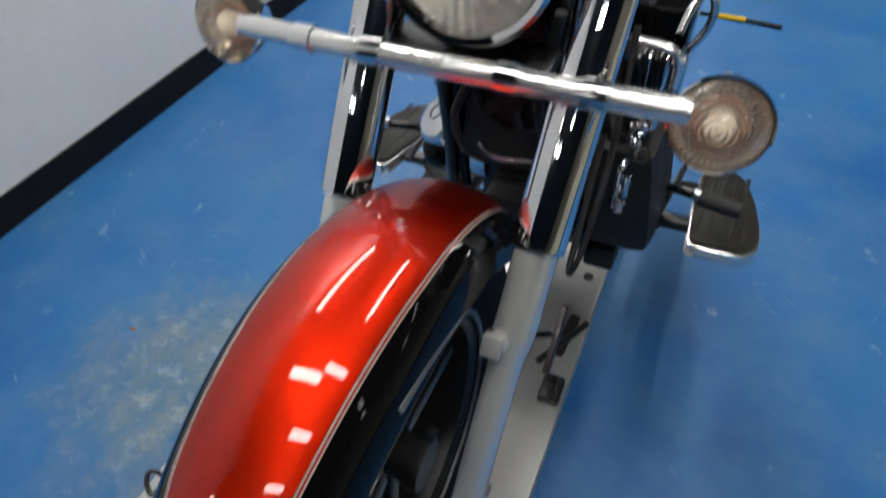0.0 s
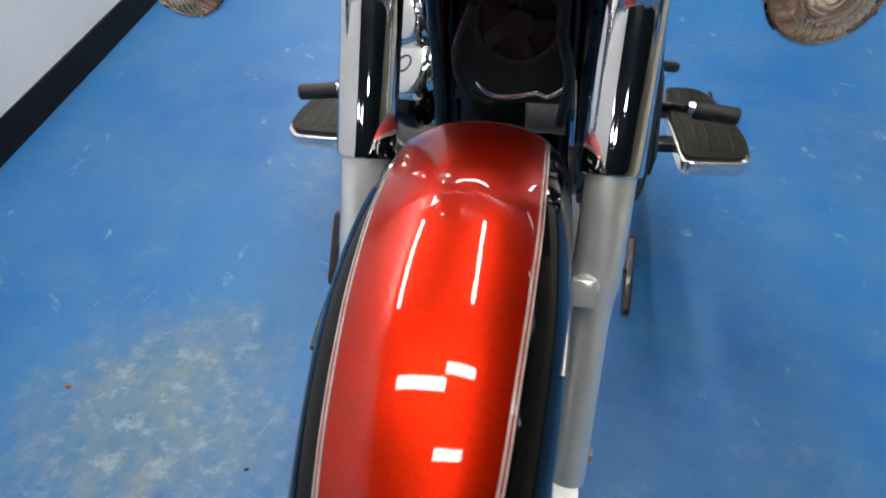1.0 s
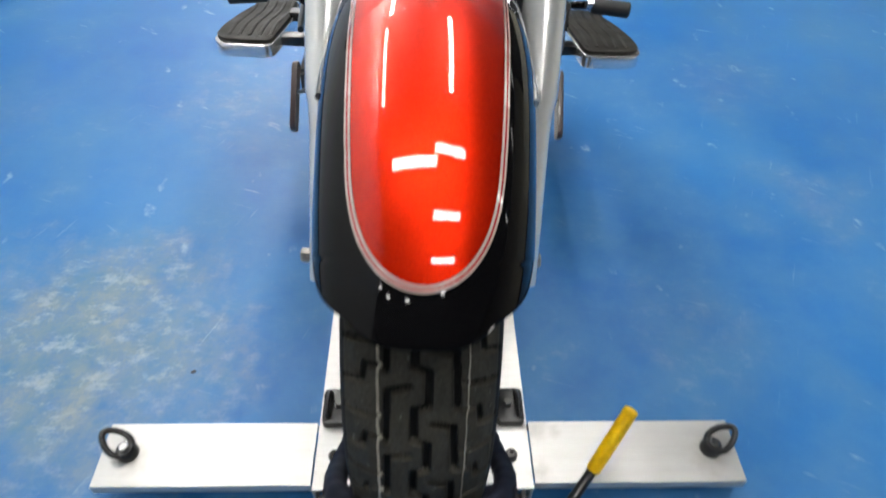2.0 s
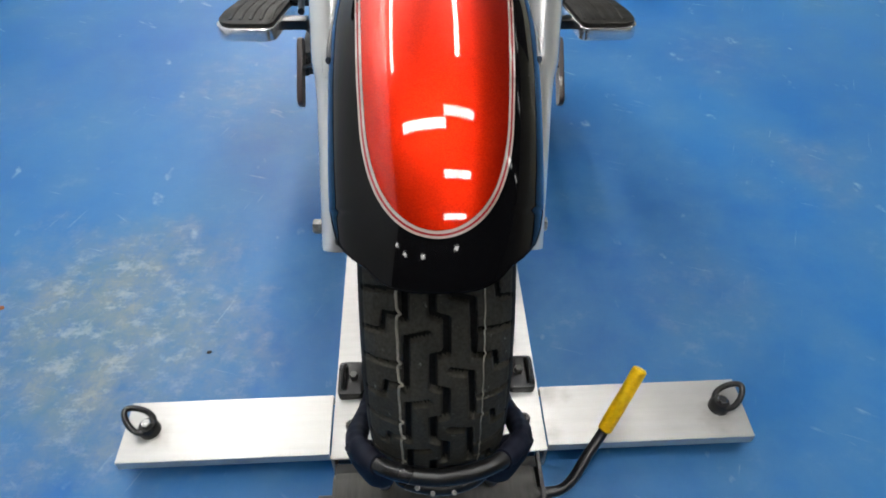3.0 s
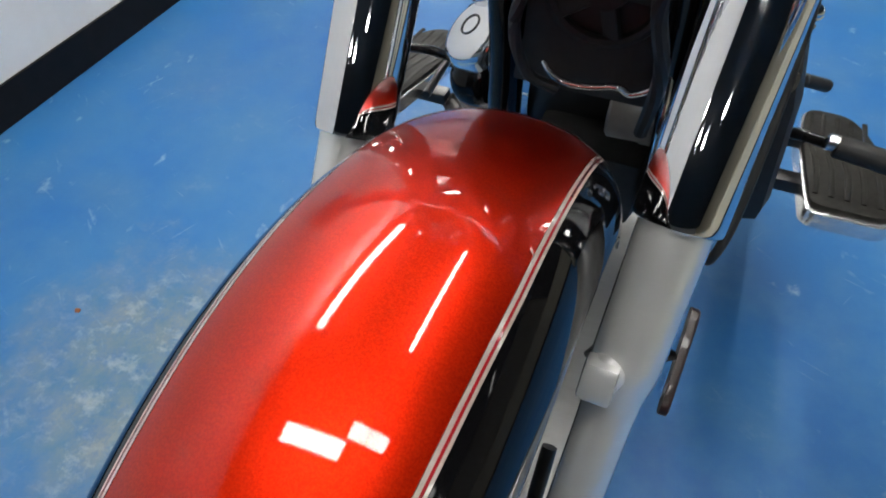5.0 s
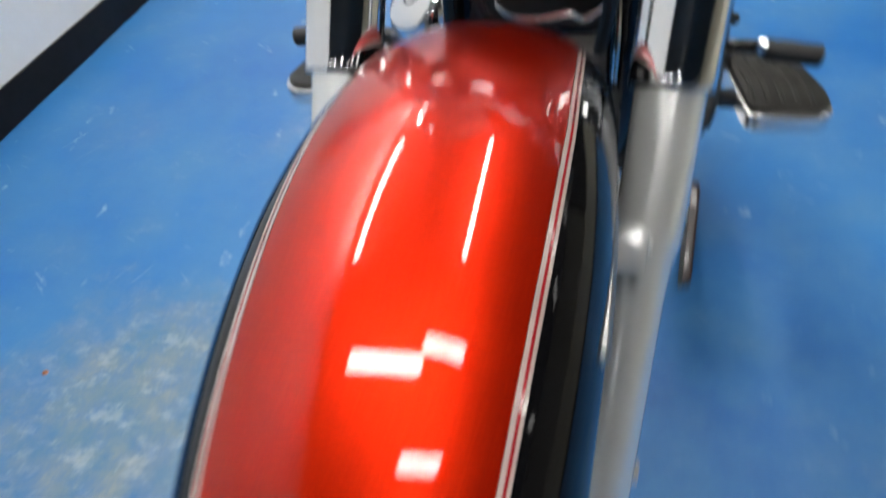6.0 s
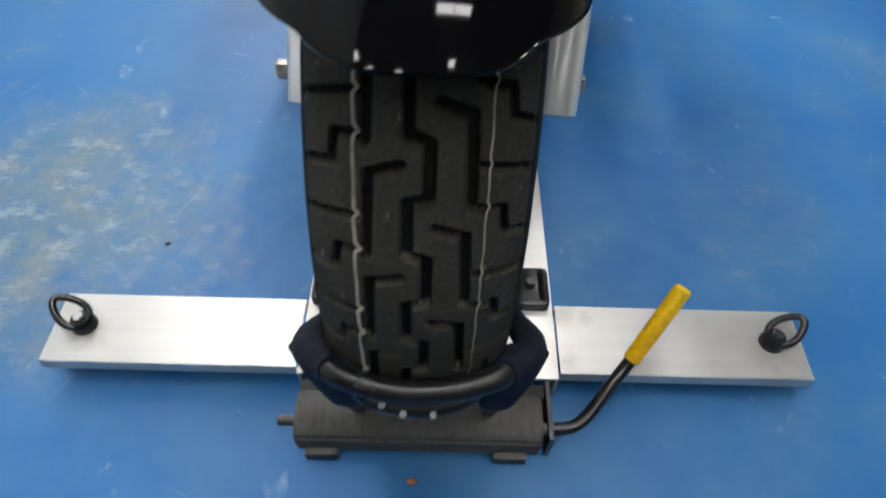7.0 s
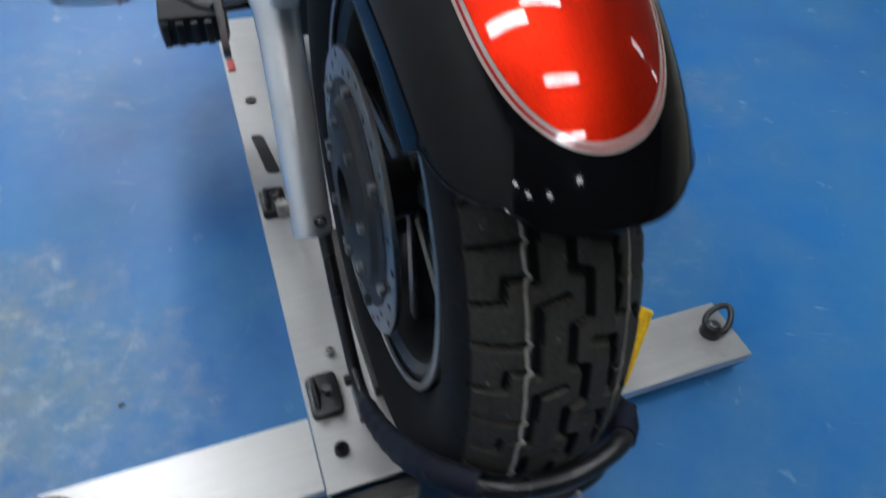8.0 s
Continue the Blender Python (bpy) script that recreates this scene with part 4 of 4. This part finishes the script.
def round_cover(c, r, way, deep, parent, mat=CHROME):
    m = along(Vector(c), Vector(c) + Vector(way))
    return part("engine_cover", lathed([(0, deep), (r * 0.55, deep * 0.97), (r * 0.82, deep * 0.8), (r * 0.96, deep * 0.45), (r, 0.0), (r, -deep * 0.6), (0, -deep * 0.6)], m, 40), mat, parent, "polished chrome engine cover")


left = round_cover((-0.147, 0.520, 0.512), 0.050, (-0.50, -0.38, 0.80), 0.020, BIKE)
ring = along(Vector((-0.147, 0.520, 0.512)), Vector((-0.147, 0.520, 0.512)) + Vector((-0.50, -0.38, 0.80)))
part("cover_badge", lathed([(0.012, 0.0198), (0.0145, 0.0198), (0.0145, 0.0206), (0.012, 0.0206)], ring, 28, True), BLACK_METAL, left)
round_cover((-0.150, 0.575, 0.560), 0.040, (-0.6, -0.7, 0.4), 0.028, BIKE)
round_cover((-0.120, 0.560, 0.640), 0.030, (-0.8, -0.4, 0.5), 0.020, BIKE)
round_cover((-0.115, 0.66, 0.40), 0.095, (-1, 0, 0), 0.040, case)
round_cover((0.135, 0.66, 0.41), 0.090, (1, -0.05, 0.05), 0.045, case)
round_cover((0.165, 0.59, 0.47), 0.030, (0.8, -0.5, 0.4), 0.020, BIKE)
round_cover((0.150, 0.61, 0.56), 0.026, (0.8, -0.5, 0.4), 0.022, BIKE)
round_cover((0.160, 0.545, 0.405), 0.020, (0.5, -0.7, 0.5), 0.016, BIKE)
for c, size in (((0.152, 0.60, 0.70), (0.115, 0.10, 0.085)), ((0.145, 0.70, 0.66), (0.08, 0.09, 0.07))):
    c, h = Vector(c), Vector(size) / 2
    part("rocker_cover", boxed(c - h, c + h, 0.012), BLACK_PAINT, case, "gloss black rocker cover")
    for k in (-1, 1):
        part("bolt", hexagon(bmesh.new(), c + Vector((0, k * h.y * 0.6, h.z)), c + Vector((0, k * h.y * 0.6, h.z + 0.008)), 0.006), STEEL, case)
part("chrome_bracket", tubed(smooth_line([(0.200, 0.50, 0.735), (0.206, 0.52, 0.760), (0.219, 0.54, 0.775), (0.231, 0.55, 0.755), (0.229, 0.555, 0.720), (0.213, 0.55, 0.69), (0.195, 0.55, 0.66)], 6), 0.0055, 10), STEEL, BIKE)
part("cable", tubed(smooth_line([(0.140, 0.33, 0.84), (0.158, 0.39, 0.74), (0.150, 0.47, 0.62), (0.165, 0.53, 0.50), (0.15, 0.58, 0.40)], 7), 0.005, 10), BLACK_MATT, BIKE)
part("cable", tubed(smooth_line([(0.120, 0.34, 0.86), (0.145, 0.42, 0.76), (0.168, 0.50, 0.66), (0.185, 0.56, 0.56)], 7), 0.004, 10), BLACK_MATT, BIKE)
primary = boxed((0.110, 0.458, 0.372), (0.214, 0.66, 0.570), 0.030)
for v in primary.verts:
    if v.co.x > 0.15:
        v.co.x += 0.12 * (0.575 - v.co.z)
part("primary_case", primary, BLACK_MATT, case)
part("primary_case", boxed((0.110, 0.500, 0.56), (0.196, 0.64, 0.70), 0.022), BLACK_MATT, case)
bits = [((0.182, 0.490, 0.645), 0.013, 0.014), ((0.196, 0.492, 0.625), 0.008, 0.009), ((0.176, 0.494, 0.614), 0.011, 0.010), ((0.176, 0.478, 0.575), 0.009, 0.010), ((0.172, 0.450, 0.512), 0.008, 0.009), ((0.176, 0.446, 0.488), 0.008, 0.010), ((0.175, 0.450, 0.470), 0.007, 0.008)]
for c, r, deep in bits:
    acorn = along(Vector(c), Vector(c) + Vector((0.35, -0.60, 0.72)))
    part("cap_nut", lathed([(0, deep), (r * 0.5, deep * 0.92), (r * 0.75, deep * 0.7), (r * 0.8, deep * 0.4), (r, deep * 0.3), (r, -deep), (0, -deep)], acorn, 24), CHROME, BIKE, "chrome cap nut")
for p, q, r in (((0.194, 0.480, 0.620), (0.194, 0.484, 0.602), 0.006), ((0.194, 0.484, 0.602), (0.172, 0.484, 0.600), 0.006), ((0.172, 0.484, 0.600), (0.166, 0.488, 0.572), 0.005), ((0.178, 0.446, 0.540), (0.180, 0.448, 0.500), 0.006), ((0.168, 0.450, 0.545), (0.166, 0.452, 0.470), 0.005)):
    part("chrome_link", rod(bmesh.new(), p, q, r, 16, 0.3), CHROME, BIKE)
hook = along(Vector((0.192, 0.452, 0.576)), Vector((0.192, 0.452, 0.576)) + Vector((0.45, -0.75, 0.45)))
part("cable_eye", lathed([(0.008, -0.003), (0.012, -0.003), (0.0125, 0.0), (0.012, 0.003), (0.008, 0.003)], hook, 28, True), STEEL, BIKE, "steel cable eye")
for k, (x, y, z, w, h) in enumerate(((0.184, 0.490, 0.632, 0.022, 0.012), (0.170, 0.490, 0.590, 0.010, 0.018), (0.184, 0.490, 0.584, 0.016, 0.010), (0.170, 0.452, 0.552, 0.010, 0.020), (0.182, 0.450, 0.528, 0.009, 0.016))):
    plate = boxed((-w / 2, -0.006, -h / 2), (w / 2, 0.006, h / 2), 0.002)
    bmesh.ops.transform(plate, matrix=pose(x, y, z, 24 + 9 * (k % 3), 14 * (k % 4) - 20, 10 * (k % 3) - 8), verts=plate.verts)
    part("chrome_lug", plate, CHROME, BIKE)
for k in range(11):
    fin = boxed((0.142 + 0.0072 * k, 0.478 + 0.004 * (k % 3), 0.655), (0.1456 + 0.0072 * k, 0.520, 0.712 - 0.006 * (k % 3)), 0.0012)
    part("cooling_fin", fin, STEEL if k % 3 == 1 else BLACK_METAL, case)
part("cover_strip", tubed(smooth_line([(0.150, 0.452, 0.742), (0.180, 0.448, 0.741), (0.203, 0.447, 0.737), (0.211, 0.448, 0.722), (0.211, 0.450, 0.690)], 6), 0.0062, 14), BAR_CHROME, BIKE, "chrome strip")
part("cable", tubed(smooth_line([(0.165, 0.37, 0.80), (0.172, 0.30, 0.68), (0.170, 0.235, 0.60), (0.164, 0.212, 0.568), (0.158, 0.222, 0.562), (0.156, 0.27, 0.60), (0.150, 0.36, 0.66)], 8), 0.0038, 10), BLACK_MATT, BIKE)
part("exhaust_pipe", tubed(smooth_line([(0.10, 0.54, 0.60), (0.155, 0.50, 0.55), (0.172, 0.50, 0.43), (0.160, 0.58, 0.31), (0.15, 0.80, 0.27), (0.15, 1.3, 0.27)], 7), 0.027, 18), BLACK_METAL, BIKE)
part("belly_guard", boxed((0.125, 0.515, 0.262), (0.180, 0.60, 0.31), 0.008), BLACK_MATT, BIKE)
part("belly_guard", boxed((-0.262, 0.610, 0.215), (-0.150, 0.74, 0.270), 0.012), BLACK_MATT, BIKE)
for k in range(5):
    part("guard_rib", boxed((-0.258 + 0.023 * k, 0.598, 0.222), (-0.246 + 0.023 * k, 0.613, 0.262), 0.003), BLACK_MATT, BIKE)

# ---- floorboards and foot pegs
def floorboard(side):
    out = [(0.286, 0.540), (0.378, 0.545), (0.3985, 0.572), (0.402, 0.63), (0.392, 0.72), (0.374, 0.80), (0.350, 0.850), (0.288, 0.850), (0.278, 0.74)]
    out = [(side * a, b - 0.012) for a, b in out]
    rim = part("floorboard", slab(rounded_outline(out, 0.022), 0.326, 0.350, 0.003), BAR_CHROME, BIKE, "floorboard with chrome edge and black rubber")
    mid = Vector((side * 0.338, 0.69))
    inner = [mid + (Vector(p) - mid) * 0.94 for p in out]
    pad = part("rubber_pad", slab(rounded_outline(inner, 0.02), 0.3495, 0.358, 0.003), PAD_RUBBER, rim, "grey-black ribbed rubber pad")
    for k in range(5):
        x = side * (0.295 + 0.019 * k)
        rib = tubed(smooth_line([(x, 0.565, 0.3575), (x + side * 0.004, 0.64, 0.3577), (x - side * 0.004, 0.73, 0.3577), (x, 0.81, 0.3575)], 5), 0.004, 8, 0.5)
        part("rib", rib, PAD_RUBBER, pad)
    part("hinge", boxed((min(side * 0.235, side * 0.285), 0.60, 0.322), (max(side * 0.235, side * 0.285), 0.625, 0.342), 0.004), BLACK_METAL, rim)
    part("hinge", boxed((min(side * 0.235, side * 0.285), 0.70, 0.322), (max(side * 0.235, side * 0.285), 0.725, 0.342), 0.004), BLACK_METAL, rim)
    part("board_bracket", tubed(smooth_line([(side * 0.10, 0.60, 0.29), (side * 0.18, 0.58, 0.30), (side * 0.24, 0.62, 0.325)], 5), 0.014, 10, 0.6), BLACK_METAL, BIKE)
    # the board falls a little towards the back
    for ob in (rim, pad, *pad.children):
        for v in ob.data.vertices:
            v.co.z += 0.005 - 0.2 * (v.co.y - 0.56)
    return rim


for side in (-1, 1):
    floorboard(side)
    heel = part("heel_peg", rod(bmesh.new(), (side * 0.276, 0.890, 0.318), (side * 0.322, 0.935, 0.288), 0.011, 18, 0.2), BLACK_MATT, BIKE, "black rubber heel peg")
    part("peg_end", rod(bmesh.new(), (side * 0.321, 0.934, 0.2885), (side * 0.324, 0.937, 0.2868), 0.008, 16), STEEL, heel)
    ball = bmesh.new()
    bmesh.ops.create_icosphere(ball, subdivisions=3, radius=0.009, matrix=pose(side * 0.268, 0.884, 0.326))
    part("peg_bolt", ball, CHROME, heel, "round chrome bolt head")
    pivot = along(Vector((side * 0.240, 0.790, 0.348)), Vector((side * 0.232, 0.785, 0.400)))
    part("pivot_bolt", lathed([(0, 0.046), (0.006, 0.045), (0.0095, 0.040), (0.0095, 0.030), (0.005, 0.028), (0.005, 0.0), (0, 0.0)], pivot, 18), CHROME, heel, "round chrome bolt head")
    part("pedal_arm", tubed(smooth_line([(side * 0.268, 0.886, 0.318), (side * 0.252, 0.76, 0.355), (side * 0.242, 0.64, 0.385), (side * 0.227, 0.52, 0.400)], 6), 0.006, 10), BLACK_METAL, BIKE)
    peg = part("toe_peg", rod(bmesh.new(), (side * 0.2835, 0.552, 0.447), (side * 0.350, 0.543, 0.445), 0.0135, 20, 0.2), BLACK_MATT, BIKE, "black rubber toe peg")
    part("peg_end", rod(bmesh.new(), (side * 0.274, 0.553, 0.450), (side * 0.287, 0.551, 0.450), 0.0105, 16), STEEL, peg)
    part("pedal_arm", tubed(smooth_line([(side * 0.274, 0.553, 0.447), (side * 0.245, 0.575, 0.435), (side * 0.225, 0.62, 0.40), (side * 0.205, 0.70, 0.35)], 5), 0.007, 10), BLACK_METAL, BIKE)

# ---- a handle lying on the floor behind, and specks of dirt
handle = tagged(part("jack_handle", rod(bmesh.new(), (0.278, 2.006, 0.009), (0.376, 2.000, 0.009), 0.009, 16), YELLOW), "yellow and black steel jack handle lying on the floor", "handle")
for a, b in (((0.374, 2.000, 0.009), (0.500, 1.982, 0.007)), ((0.280, 2.006, 0.009), (0.215, 2.010, 0.007))):
    part("bare_end", rod(bmesh.new(), a, b, 0.0068, 14), BLACK_METAL, handle)
for name, mat, x, y, r, label in (("grit", BLACK_MATT, -0.355, -0.078, 0.0035, "small black crumb of grit on the floor"), ("rust_crumb", worn("rust", (0.20, 0.06, 0.02), (0.32, 0.12, 0.05), 0.9, 200), -0.764, 0.038, 0.005, "small rusty crumb on the blue floor"), ("rust_crumb", worn("rust_light", (0.20, 0.06, 0.02), (0.32, 0.12, 0.05), 0.9, 200), 0.026, -0.419, 0.005, "small rusty crumb on the blue floor")):
    crumb = bmesh.new()
    bmesh.ops.create_icosphere(crumb, subdivisions=2, radius=r, matrix=pose(x, y, r * 0.3) @ Matrix.Diagonal((1.3, 0.9, 0.45, 1)))
    for v in crumb.verts:
        v.co += Vector((noise.random() - 0.5, noise.random() - 0.5, 0)) * r * 0.4
        v.co.z = max(v.co.z, 0.0)
    tagged(part(name, crumb, mat), label, "dirt")
